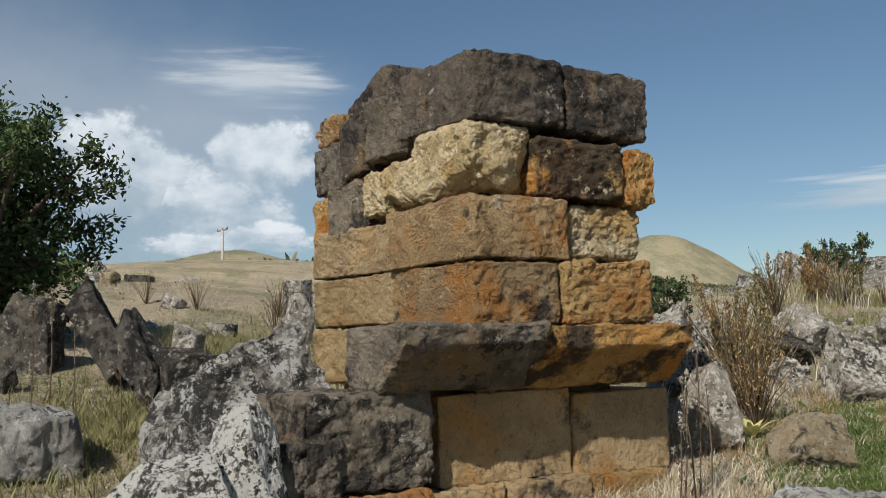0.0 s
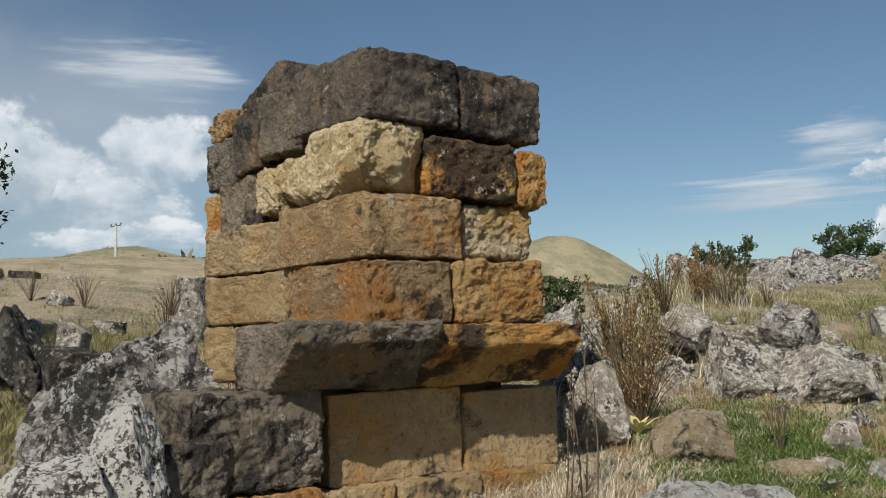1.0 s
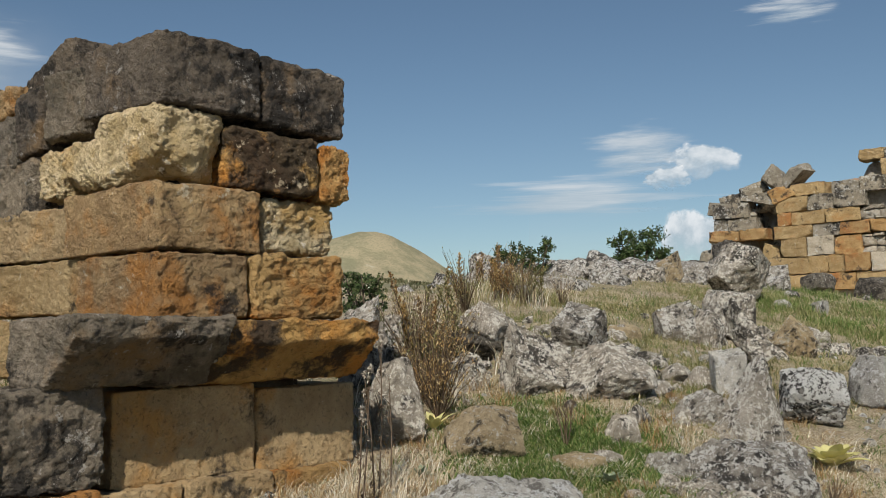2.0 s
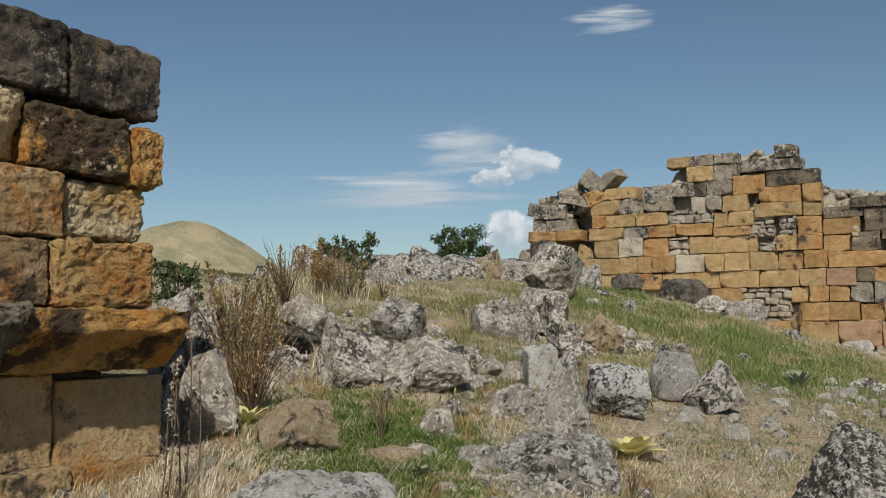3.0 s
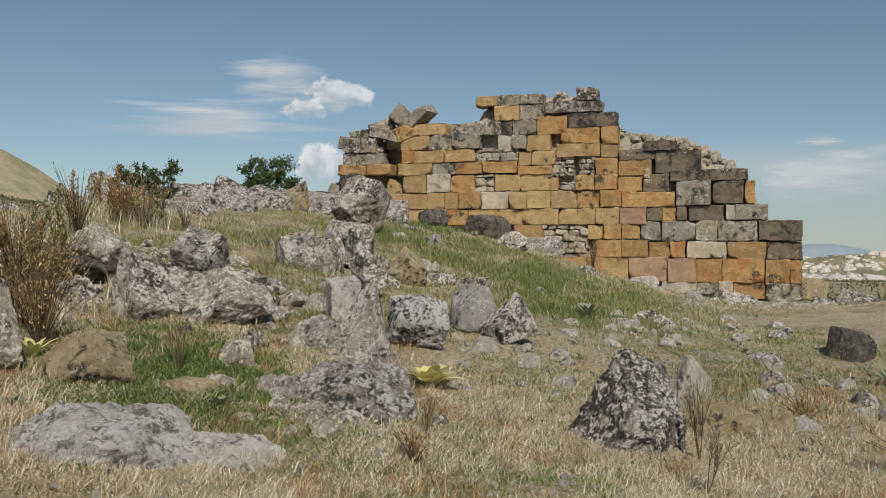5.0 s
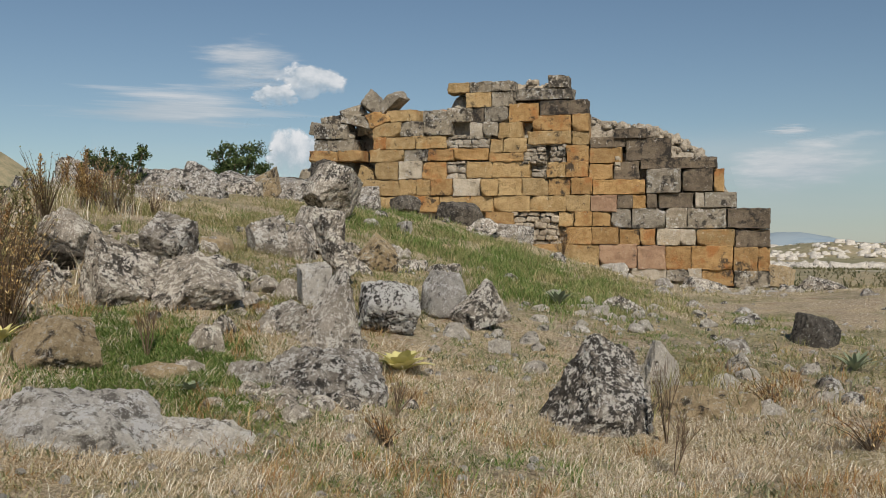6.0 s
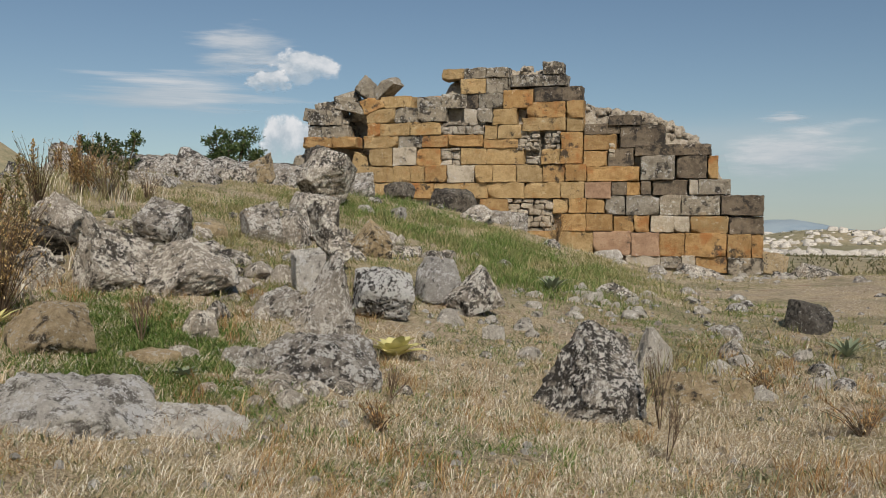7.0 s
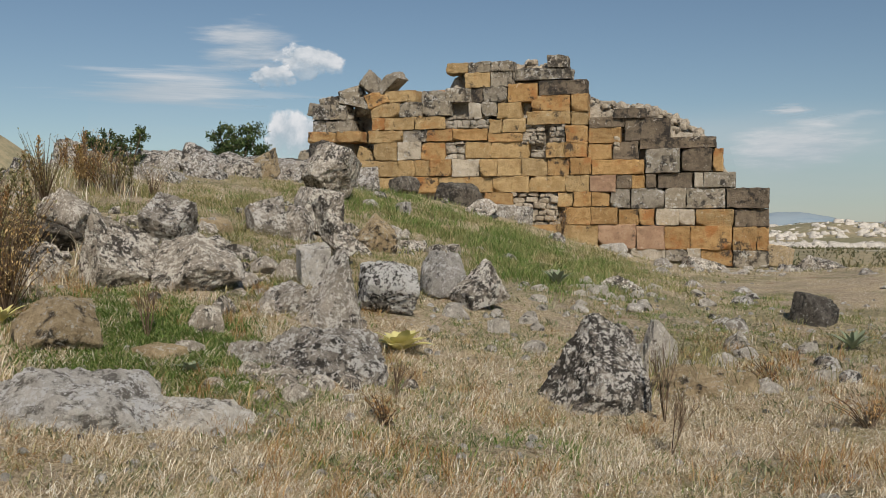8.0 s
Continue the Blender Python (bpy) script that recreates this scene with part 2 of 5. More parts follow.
def stone_shape(size, n, power, cuts=(), rough=0.03, grain=6.0, seed=0, pits=0.0, crisp=False):
    """A worn stone about its centre: a box of that size with rounded edges (the higher the power, the crisper),
    cut by planes (normal, distance) and roughened by noise."""
    grid, faces = cube_grid(n)
    half = np.array(size) / 2
    if crisp:
        grid = np.sin(grid * math.pi / 2)
        if n < 10:
            grid = np.sin(grid * math.pi / 2)
    p = grid * half
    far = np.linalg.norm(p, axis=1)
    d = p / far[:, None]
    total = (np.abs(d / half) ** power).sum(1)
    lean = np.sign(d) * np.abs(d / half) ** (power - 1) / half
    for normal, dist in cuts:
        nn = np.array(normal, float)
        nn /= np.linalg.norm(nn)
        side = np.maximum(d @ nn / dist, 0)
        total += side ** power
        lean += (side ** (power - 1) / dist)[:, None] * nn
    out = d * (total ** (-1 / power))[:, None]
    lean /= np.maximum(np.linalg.norm(lean, axis=1), 1e-30)[:, None]
    off = Vector((seed * 7.31, seed * 3.17, seed * 1.73))
    for i, q in enumerate(out):
        v = Vector(q)
        k = noise.fractal(v * grain * 0.4 + off, 0.9, 2.1, 2) * rough * 0.7 + noise.fractal(v * grain * 1.7 + off, 0.6, 2.3, 4) * rough * 0.75
        if pits:
            k -= pits * max(0.0, noise.noise(v * grain * 0.9 - off) - 0.1)
        out[i] = q + lean[i] * k
    return out, faces


# ---------------------------------------------------------------- the ground
def smooth(a, b, x):
    k = np.clip((x - a) / (b - a), 0, 1)
    return k * k * (3 - 2 * k)


MOUNDS, HILLS = [], []


def mound(cx, cy, r, h):
    MOUNDS.append((cx, cy, r, h))


def hill(cx, cy, r, h):
    HILLS.append((cx, cy, r, h))


def heaps(rows, x, y):
    return sum(h * np.exp(-((x - cx) ** 2 + (y - cy) ** 2) / (2 * r * r)) for cx, cy, r, h in rows)


def height(x, y):
    """The ground's height: low mounds near the ruin; further out a hillside rises to the west, a valley falls to the north-east."""
    r, az = np.hypot(x, y), np.degrees(np.arctan2(-x, y))
    slope = -0.02 + 0.082 * smooth(15, 50, az) - 0.062 * smooth(105, 150, az)
    far = 1.6 + np.minimum(r, 400) * slope + heaps(HILLS, x, y)
    k = smooth(38, 75, r)
    return heaps(MOUNDS, x, y) * (1 - k) + far * k


mound(-7, 4, 2.2, -0.64)
mound(-7, 7, 2.2, 0.43)
mound(-7, 10, 2.2, 0.16)
mound(-4, 4, 2.2, 0.09)
mound(-4, 7, 2.2, 0.22)
mound(-4, 10, 2.2, -0.09)
mound(-1, 4, 2.2, -0.17)
mound(-1, 7, 2.2, -0.38)
mound(-1, 10, 2.2, 0.23)
mound(2, 4, 2.2, 0.16)
mound(2, 7, 2.2, 0.17)
mound(2, 10, 2.2, -0.11)
mound(-14, 14, 4.5, 0.49)
mound(-14, 20, 4.5, 0.20)
mound(-8, 14, 4.5, 1.31)
mound(-8, 20, 4.5, 0.80)
mound(-2, 14, 4.5, -0.30)
mound(-2, 20, 4.5, -0.63)
mound(4, 14, 4.5, 0.27)
mound(4, 20, 4.5, 0.61)
mound(-9, 4.5, 2.2, 0.23)
mound(-13, 5, 3.5, -0.12)
mound(-6.5, 6.5, 1.3, -0.31)
mound(-18, 5, 5, 2.35)
mound(-6, 22, 3, 0.84)
mound(-9, 2, 3, 0.83)
mound(0, 0, 3, -0.41)
mound(-20, 8, 9, -2.29)
mound(-14, 30, 9, -0.89)
mound(6, 32, 9, 1.06)
mound(-40, 15, 20, 5.70)
mound(-20, 50, 20, 0.07)
mound(15, 50, 20, -1.67)
hill(-279, 109, 15, 6.5)
hill(-301, 76, 45, 5)
hill(-306, 50, 40, 4)
hill(-281, 131, 30, 3)
hill(-393, 399, 32, 24)
hill(-425, 392, 60, 12)
hill(-382, 436, 30, 6)
hill(14, 240, 26, 3.6)
hill(29, 228, 24, 2.6)


def rugged(x, y):
    """Small unevenness of the ground."""
    r = math.hypot(x, y)
    k = 0.05 * noise.fractal(Vector((x * 0.9, y * 0.9, 3)), 0.8, 2.0, 4) + 0.012 * noise.noise(Vector((x * 6, y * 6, 1)))
    if r > 60:
        k += min(r - 60, 500) * 0.006 * noise.fractal(Vector((x * 0.012, y * 0.012, 9)), 0.75, 2.1, 6)
    return k


def ground_at(x, y):
    return float(height(x, y)) + rugged(x, y)


def build_ground():
    angles = [radians(a) for a in np.concatenate([np.arange(-14, 88, 0.5), np.arange(88, 346, 4.3)])]
    radii = [0.0] + [0.6 * (5000 / 0.6) ** (i / 230) for i in range(231)]
    verts, faces = [(0, 0, ground_at(0, 0))], []
    for r in radii[1:]:
        for a in angles:
            x, y = -math.sin(a) * r, math.cos(a) * r
            verts.append((x, y, ground_at(x, y)))
    k = len(angles)
    for j in range(k):
        faces.append((0, 1 + j, 1 + (j + 1) % k)[::-1])
    for i in range(len(radii) - 2):
        for j in range(k):
            a, b = 1 + i * k + j, 1 + i * k + (j + 1) % k
            faces.append((a, b, b + k, a + k))
    ob = mesh_object("ground", verts, faces, SOIL)
    tagged(ob, "dry stony ground with straw and thin grass", "ground", kind="structure")


build_ground()


# ---------------------------------------------------------------- the near pier
def pier_block(parent, name, material, x0, x1, y0, y1, z0, z1, seed, power=16, rough=0.02, pits=0.0, cuts=(), tilt=(0, 0, 0), label="", n=60):
    size = (x1 - x0, y1 - y0, z1 - z0)
    verts, faces = stone_shape(size, n, power * 1.8, cuts, rough, 9.0, seed, pits, True)
    ob = mesh_object(name, verts, faces, material, parent, label)
    ob.matrix_basis = pose((x0 + x1) / 2, (y0 + y1) / 2, (z0 + z1) / 2, *tilt)
    return ob


def build_pier():
    pier = empty("ruined_pier", pose(0, 0, 0), "ruined pier of worn ochre and black-crusted ashlar blocks", "ruin")

    def b(*args, **more):
        return pier_block(pier, "ashlar_block", *args, **more)

    # crowning course, black with crust
    b(BLACKCAP, -5.60, -4.72, 3.31, 4.03, 2.985, 3.42, 1, power=16, rough=0.018, tilt=(0, 1, 0), label="black crusted corner block")
    b(BLACKCAP, -5.5, -4.73, 4.05, 4.79, 2.945, 3.40, 2, power=9, rough=0.02, label="black crusted block")
    b(SMUT, -6.12, -5.62, 3.33, 4.0, 2.935, 3.37, 3, power=13, rough=0.022, tilt=(0, 3, 0))
    b(BLACKCAP, -6.48, -6.14, 3.31, 4.0, 2.87, 3.32, 4, power=13, rough=0.022, tilt=(0, -4, 0))
    b(SMUT, -6.98, -6.50, 3.33, 4.0, 2.81, 3.19, 5, power=12, rough=0.022)
    b(TAWNY, -6.95, -6.53, 3.36, 3.9, 3.2, 3.40, 6, power=7, rough=0.04)
    b(BLACKCAP, -6.50, -5.86, 3.40, 4.05, 3.27, 3.54, 7, power=14, rough=0.02, tilt=(0, -19, 0), label="tilted black block on top")
    # second course
    b(CREAM, -5.40, -4.74, 3.27, 3.80, 2.53, 2.97, 8, power=6, rough=0.026, pits=0.022, cuts=(((0.3, -0.5, -0.8), 0.25), ((0.8, 0.5, -0.3), 0.33)), label="cream block eroded into hollows")
    b(CREAM, -5.84, -5.36, 3.30, 3.80, 2.55, 2.87, 30, power=6, rough=0.026, pits=0.022, cuts=(((-0.3, -0.5, -0.8), 0.22),), label="cream block eroded into hollows")
    b(STREAKED, -5.5, -4.73, 3.78, 4.53, 2.525, 2.905, 9, power=14, rough=0.026, label="tawny block under a dark crust")
    b(AMBER, -5.3, -4.71, 4.55, 4.80, 2.51, 2.88, 10, power=11, rough=0.026)
    b(CREAM, -6.21, -5.86, 3.33, 4.0, 2.54, 2.86, 11, power=8, rough=0.035, pits=0.03)
    b(SMUT, -6.76, -6.24, 3.33, 4.0, 2.44, 2.84, 12, power=13, rough=0.022, tilt=(0, -2, 0))
    b(AMBER, -7.03, -6.79, 3.34, 4.0, 2.41, 2.78, 13, power=11, rough=0.022)
    # third course
    b(TAWNY, -5.765, -4.72, 3.28, 4.03, 2.125, 2.515, 14, power=20, rough=0.018, label="long tawny corner block")
    b(CREAM, -5.4, -4.77, 4.06, 4.69, 2.14, 2.49, 15, power=7, rough=0.028, pits=0.02)
    b(DRAB, -7.03, -5.80, 3.33, 4.0, 2.145, 2.49, 16, power=20, rough=0.018, tilt=(0, 1.6, 0))
    # fourth course
    b(TAWNY, -5.59, -4.72, 3.27, 3.925, 1.725, 2.105, 17, power=20, rough=0.018)
    b(AMBER, -5.4, -4.71, 3.955, 4.72, 1.72, 2.125, 18, power=14, rough=0.026)
    b(HONEY, -7.04, -5.615, 3.33, 4.0, 1.78, 2.13, 19, power=20, rough=0.018, tilt=(0, 0.5, 0))
    # course behind the cornice
    b(HONEY, -6.88, -6.12, 3.24, 4.0, 1.36, 1.75, 20, power=14, rough=0.022)
    b(TAWNY, -6.11, -5.0, 3.2, 4.0, 1.37, 1.72, 21, power=16, rough=0.02)
    # hidden middle
    b(DARK, -6.9, -4.95, 3.5, 4.55, 0.3, 3.1, 22, power=20, rough=0.03, n=12)
    # lower courses, a wider footing
    b(SMUT, -5.3, -4.66, 2.13, 2.93, 0.84, 1.365, 23, power=16, rough=0.026, label="dark lichen-grown footing block")
    b(SMUT, -5.3, -4.64, 2.0, 2.35, 0.80, 1.13, 33, power=10, rough=0.03)
    b(DRAB, -5.4, -4.80, 3.049, 4.039, 0.788, 1.324, 24, power=24, rough=0.010)
    b(DRAB, -5.4, -4.79, 4.060, 4.892, 0.757, 1.283, 25, power=24, rough=0.010)
    b(TAWNY, -5.3, -4.62, 2.2, 2.9, 0.3, 0.83, 26, power=18, rough=0.02)
    b(DRAB, -5.3, -4.7, 2.92, 3.44, 0.3, 0.79, 27, power=18, rough=0.015)
    b(DRAB, -5.3, -4.66, 3.46, 4.08, 0.25, 0.795, 28, power=18, rough=0.015)
    b(AMBER, -5.3, -4.67, 4.10, 4.75, 0.2, 0.765, 29, power=18, rough=0.02)
    # cornice: a thin lip above an underside that slants back to the wall
    for k, (y0, y1, out, turn, material) in enumerate(((2.585, 3.565, -4.38, 0, SMUT), (3.58, 4.76, -4.42, -4, STREAKED))):
        deep = out + 5.06
        verts, faces = stone_shape((deep, y1 - y0, 0.36), 56, 44, (((1, 0, -1.15), 0.17),), 0.026, 7.0, 31 + k, 0.02, True)
        ob = mesh_object("cornice_block", verts, faces, material, pier, "projecting cornice block with dark crust")
        ob.matrix_basis = pose(out - deep / 2, (y0 + y1) / 2, 1.54 - 0.02 * k, 0, 0, turn)
    return pier


build_pier()


# ---------------------------------------------------------------- the long wall
WALL_FACE = 25.87
wall = empty("ruined_wall", pose(0, 0, 0), "long ruined wall of ochre, grey and dark ashlar courses", "ruin")
BLOCKS = random.Random(5)


def course(z0, z1, tones, *joints):
    """One run of wall blocks between heights z0 and z1, a tone letter for each, split at the joints."""
    for k, letter in enumerate(tones):
        x0, x1 = joints[k] + 0.004, joints[k + 1] - 0.004
        proud = BLOCKS.uniform(-0.05, 0.04)
        deep = 0.6
        size = (x1 - x0 + BLOCKS.uniform(-0.012, 0.006), deep, z1 - z0 - BLOCKS.uniform(-0.004, 0.016))
        chips = []
        for _ in range(BLOCKS.choice((0, 0, 1, 1, 2))):
            way = (BLOCKS.choice((-1, 1)), -1, BLOCKS.choice((-1, 1)))
            chips.append(((way[0] / size[0], way[1] / 0.5, way[2] / size[2]), BLOCKS.uniform(0.84, 0.98) * 1.5 / Vector((1 / size[0], 2, 1 / size[2])).length))
        verts, faces = stone_shape(size, 14, 60, chips, 0.03, 6.0, BLOCKS.randint(1, 9999), 0.02, True)
        ob = mesh_object("ashlar_block", verts, faces, TONES[letter], wall)
        ob.matrix_basis = pose((x0 + x1) / 2, WALL_FACE + deep / 2 - proud, (z0 + z1) / 2, 0, BLOCKS.uniform(-0.6, 0.6), BLOCKS.uniform(-1, 1))


course(5.78, 6.06, "ygg", -7.66, -7.05, -6.41, -5.79)
course(5.36, 5.77, "ygg", -7.14, -6.41, -5.80, -5.75)
course(5.51, 5.83, "g", -5.74, -4.23)
course(5.82, 6.14, "g", -4.86, -4.33)
course(5.09, 5.47, "d", -5.09, -3.82)
course(4.94, 5.44, "o", -5.94, -5.12)
course(4.96, 5.39, "dg", -6.98, -6.62, -5.95)
course(4.99, 5.36, "g", -7.69, -6.95)
course(5.05, 5.38, "y", -9.48, -8.56)
course(5.02, 5.34, "g", -8.39, -7.67)
course(4.63, 5.04, "ygg", -9.88, -9.04, -8.34, -7.53)
course(4.57, 4.97, "pg", -7.04, -6.66, -6.23)
course(4.50, 4.94, "y", -6.22, -5.56)
course(4.66, 5.10, "o", -5.29, -4.24)
course(4.64, 5.11, "o", -4.22, -3.76)
course(4.27, 4.63, "oyy", -9.85, -9.47, -8.59, -7.69)
course(4.12, 4.50, "yy", -6.45, -6.09, -5.44)
course(4.31, 4.67, "y", -5.42, -4.24)
course(4.28, 4.64, "y", -4.22, -3.76)
course(4.19, 4.48, "dd", -3.74, -3.12, -2.81)
course(4.42, 4.67, "d", -3.11, -2.27)
course(3.93, 4.26, "ygoo", -9.95, -8.94, -8.22, -7.49, -6.50)
course(3.87, 4.12, "o", -6.48, -5.51)
course(3.82, 4.27, "o", -4.37, -3.77)
course(3.78, 4.19, "o", -3.75, -2.91)
course(3.83, 4.41, "d", -2.81, -1.66)
course(3.43, 3.95, "yp", -9.81, -9.10, -8.40)
course(3.41, 3.91, "o", -8.39, -7.70)
course(3.44, 3.89, "yy", -7.12, -6.40, -5.36)
course(3.43, 3.83, "yo", -4.88, -4.37, -3.77)
course(3.35, 3.75, "o", -3.75, -3.13)
course(3.35, 3.82, "d", -3.12, -2.45)
course(3.61, 3.90, "d", -2.43, -0.51)
course(2.97, 3.43, "yyyo", -10.36, -9.08, -8.58, -8.14, -7.52)
course(2.95, 3.42, "pyyyo", -7.49, -6.72, -6.21, -5.57, -4.85, -4.24)
course(2.96, 3.42, "o", -4.23, -3.67)
course(2.96, 3.34, "o", -3.66, -2.30)
course(2.99, 3.60, "g", -2.27, -1.40)
course(3.01, 3.60, "d", -1.36, -0.61)
course(3.01, 3.59, "o", -0.58, -0.34)
course(2.52, 2.95, "yoyyy", -10.15, -9.05, -7.89, -6.35, -5.34, -4.36)
course(2.51, 2.95, "yr", -4.36, -3.72, -3.02)
course(2.59, 2.94, "do", -3.01, -2.61, -2.27)
course(2.60, 2.95, "d", -2.24, -1.99)
course(2.59, 2.98, "d", -1.95, -1.08)
course(2.60, 2.99, "pg", -1.03, -0.81, -0.02)
course(2.11, 2.51, "o", -6.56, -5.77)
course(2.12, 2.51, "yoo", -4.57, -4.13, -3.67, -3.19)
course(2.09, 2.58, "g", -3.18, -2.65)
course(2.07, 2.59, "ggg", -2.64, -1.78, -1.24, -0.27)
course(2.07, 2.58, "d", -0.24, 0.78)
course(1.65, 2.11, "oo", -4.35, -3.67, -2.97)
course(1.63, 2.06, "oo", -2.96, -2.42, -2.03)
course(1.64, 2.06, "pp", -2.00, -1.42, -1.01)
course(1.61, 2.05, "y", -1.00, -0.06)
course(1.60, 2.05, "d", -0.03, 0.78)
course(1.02, 1.65, "oyr", -5.33, -4.58, -3.48, -2.50)
course(1.01, 1.62, "roo", -2.49, -1.77, -1.13, -0.09)
course(1.00, 1.60, "oo", -0.08, 0.49, 0.79)
course(0.72, 1.04, "pgp", -2.64, -1.74, -1.20, -0.86)
course(0.62, 1.02, "o", -0.85, -0.09)
course(0.55, 1.00, "g", -0.07, 0.79)
course(3.98, 4.28, "oo", -11.81, -10.93, -10.22)
course(4.25, 4.61, "gg", -11.68, -11.26, -10.46)
course(4.61, 5.04, "gg", -11.68, -11.11, -10.64)


# ---------------------------------------------------------------- fallen stones
STONE_WORDS = {
    "lichen_rock": ("grey fallen stone speckled with pale and black lichen", "stone"),
    "crusted_rock": ("dark fallen stone under a black weathered crust", "stone"),
    "bleached_rock": ("bleached pale grey stone lying in dry grass", "stone"),
    "speckled_rock": ("rough stone block blotched with white lichen", "stone"),
    "chalky_rock": ("broad bleached slab sunk in straw and grass", "stone"),
    "honey_rock": ("honey coloured eroded stone sunk in the grass", "stone"),
}
SHAPES = {
    # name, proportions, edge sharpness, cutting planes, extra cuts, turns: pitch, tilt, yaw
    "block": ("fallen_block", (1.0, 0.9, 0.85), 44, (), 1, (10, 6, 34)),
    "slab": ("stone_slab", (1.0, 0.8, 0.42), 40, (), 2, (16, 8, 30)),
    "flat": ("stone_slab", (1.0, 0.8, 0.5), 12, (), 3, (10, 8, 40)),
    "worn": ("boulder", (1.0, 0.8, 0.75), 12, (), 5, (25, 20, 60)),
    "angular": ("boulder", (1.0, 0.78, 0.7), 44, (), 3, (28, 30, 50)),
    "wedge_left": ("boulder", (1.0, 0.75, 0.6), 44, ((0.3, -0.9, 0.5, 0.62),), 1, (18, 10, 30)),
    "spire": ("boulder", (1.0, 0.8, 1.0), 44, ((-0.9, -0.3, 0.5, 0.23), (0.9, -0.3, 0.35, 0.30), (0.2, -0.9, 0.4, 0.36)), 0, (6, 6, 16)),
    "spire_right": ("boulder", (1.0, 0.8, 1.0), 44, ((-0.85, -0.35, 0.5, 0.24), (0.8, -0.3, 0.6, 0.28), (0.5, -0.9, 0.35, 0.33)), 0, (5, 5, 10)),
}


def rock(kind, material, centre, size, turn, tilt, seed):
    """A fallen stone: a broken block turned as it fell; size is its breadth, depth and height as it lies."""
    name, (bx, by, bz), power, planes, extra, (pitch, lean, yaw) = SHAPES[kind]
    rng = random.Random(seed)
    low = min(centre[2] - size[2] / 2, ground_at(centre[0], centre[1]) - 0.05)
    top = centre[2] + size[2] / 2
    cuts = [((nx + rng.uniform(-0.1, 0.1), ny, nz), dist) for nx, ny, nz, dist in planes]
    for _ in range(extra):
        nn = Vector((rng.choice((-1, 1)) * rng.uniform(0.3, 1), -rng.uniform(0, 1), rng.uniform(-0.3, 1))).normalized()
        reach = 0.5 * (abs(nn.x) * bx + abs(nn.y) * by + abs(nn.z) * bz)
        cuts.append((tuple(nn), reach * rng.uniform(0.68, 0.88)))
    near = max(1.0, math.hypot(centre[0], centre[1]))
    n = 40 if near < 9 else 28 if near < 14 else 18
    verts, faces = stone_shape((bx, by, bz), n, power, cuts, 0.035, 4.2, seed, 0.035, kind == "block")
    if kind == "wedge_left":
        tilt += 34
    if kind == "angular" and not tilt:
        tilt = rng.choice((-1, 1)) * rng.uniform(10, 34)
    spin = pose(0, 0, 0, rng.uniform(-pitch, pitch), tilt + rng.uniform(-lean, lean) * 0.5, rng.choice((-1, 1)) * rng.uniform(0.4, 1.0) * yaw).to_3x3()
    verts = verts @ np.array(spin).T
    least, most = verts.min(0), verts.max(0)
    verts = (verts - (least + most) / 2) / (most - least) * np.array((size[0], size[1], top - low)) * 1.04
    ob = mesh_object(name, verts, faces, material)
    ob.matrix_world = pose(centre[0], centre[1], (top + low) / 2, 0, 0, turn)
    label, category = STONE_WORDS[material.name]
    return tagged(ob, label, category, "fallen stones")


rock("worn", HONEYROCK, (-5.39, 9.66, 1.52), (0.38, 0.31, 0.29), 30, 0, 19)
rock("block", HONEYROCK, (-8.10, 16.15, 2.67), (0.47, 0.30, 0.65), 27, -18, 31)
rock("slab", LICHEN, (-8.30, 15.48, 2.48), (0.76, 0.53, 0.42), 29, -8, 32)
rock("block", CRUST, (-9.56, 16.48, 2.76), (0.50, 0.40, 0.31), 31, 0, 33)
rock("slab", LICHEN, (-8.27, 12.93, 2.23), (0.91, 0.89, 0.47), 33, 3, 34)
rock("slab", LICHEN, (-8.14, 14.08, 2.32), (0.70, 0.59, 0.48), 31, 5, 35)
rock("angular", CRUST, (-8.09, 17.27, 2.58), (0.58, 0.46, 0.58), 26, 10, 36)
rock("block", LICHEN, (-13.41, 17.48, 3.12), (0.62, 0.49, 0.53), 38, 6, 37)
rock("block", BLEACHED, (-7.70, 10.89, 2.10), (0.31, 0.25, 0.27), 36, 0, 38)
rock("worn", HONEYROCK, (-3.64, 5.92, 0.67), (0.38, 0.31, 0.18), 33, 0, 39)
rock("worn", BLEACHED, (-1.65, 12.01, 0.76), (0.44, 0.35, 0.24), 9, 0, 45)
rock("angular", LICHEN, (-1.30, 12.46, 0.80), (0.50, 0.40, 0.33), 7, 0, 46)
rock("angular", BLEACHED, (-2.47, 9.28, 0.76), (0.35, 0.28, 0.19), 16, 0, 47)
rock("worn", BLEACHED, (-0.81, 11.61, 0.66), (0.29, 0.23, 0.20), 5, 0, 48)
rock("angular", BLEACHED, (-1.95, 8.69, 0.68), (0.20, 0.16, 0.14), 14, 0, 49)
rock("worn", CRUST, (-6.13, 21.76, 2.31), (1.09, 0.70, 0.59), 16, 0, 50)
rock("angular", LICHEN, (-5.16, 19.95, 1.85), (0.90, 0.72, 0.62), 15, 0, 51)
rock("block", LICHEN, (-4.93, 22.07, 1.69), (0.96, 0.62, 0.81), 13, 0, 52)
rock("worn", CRUST, (-7.14, 20.91, 2.50), (0.69, 0.55, 0.41), 19, 0, 53)
rock("worn", HONEYROCK, (-4.82, 15.88, 1.45), (0.61, 0.49, 0.31), 17, 0, 54)
rock("block", HONEYROCK, (1.00, 26.13, 0.93), (0.80, 0.64, 0.46), -2, 8, 55)
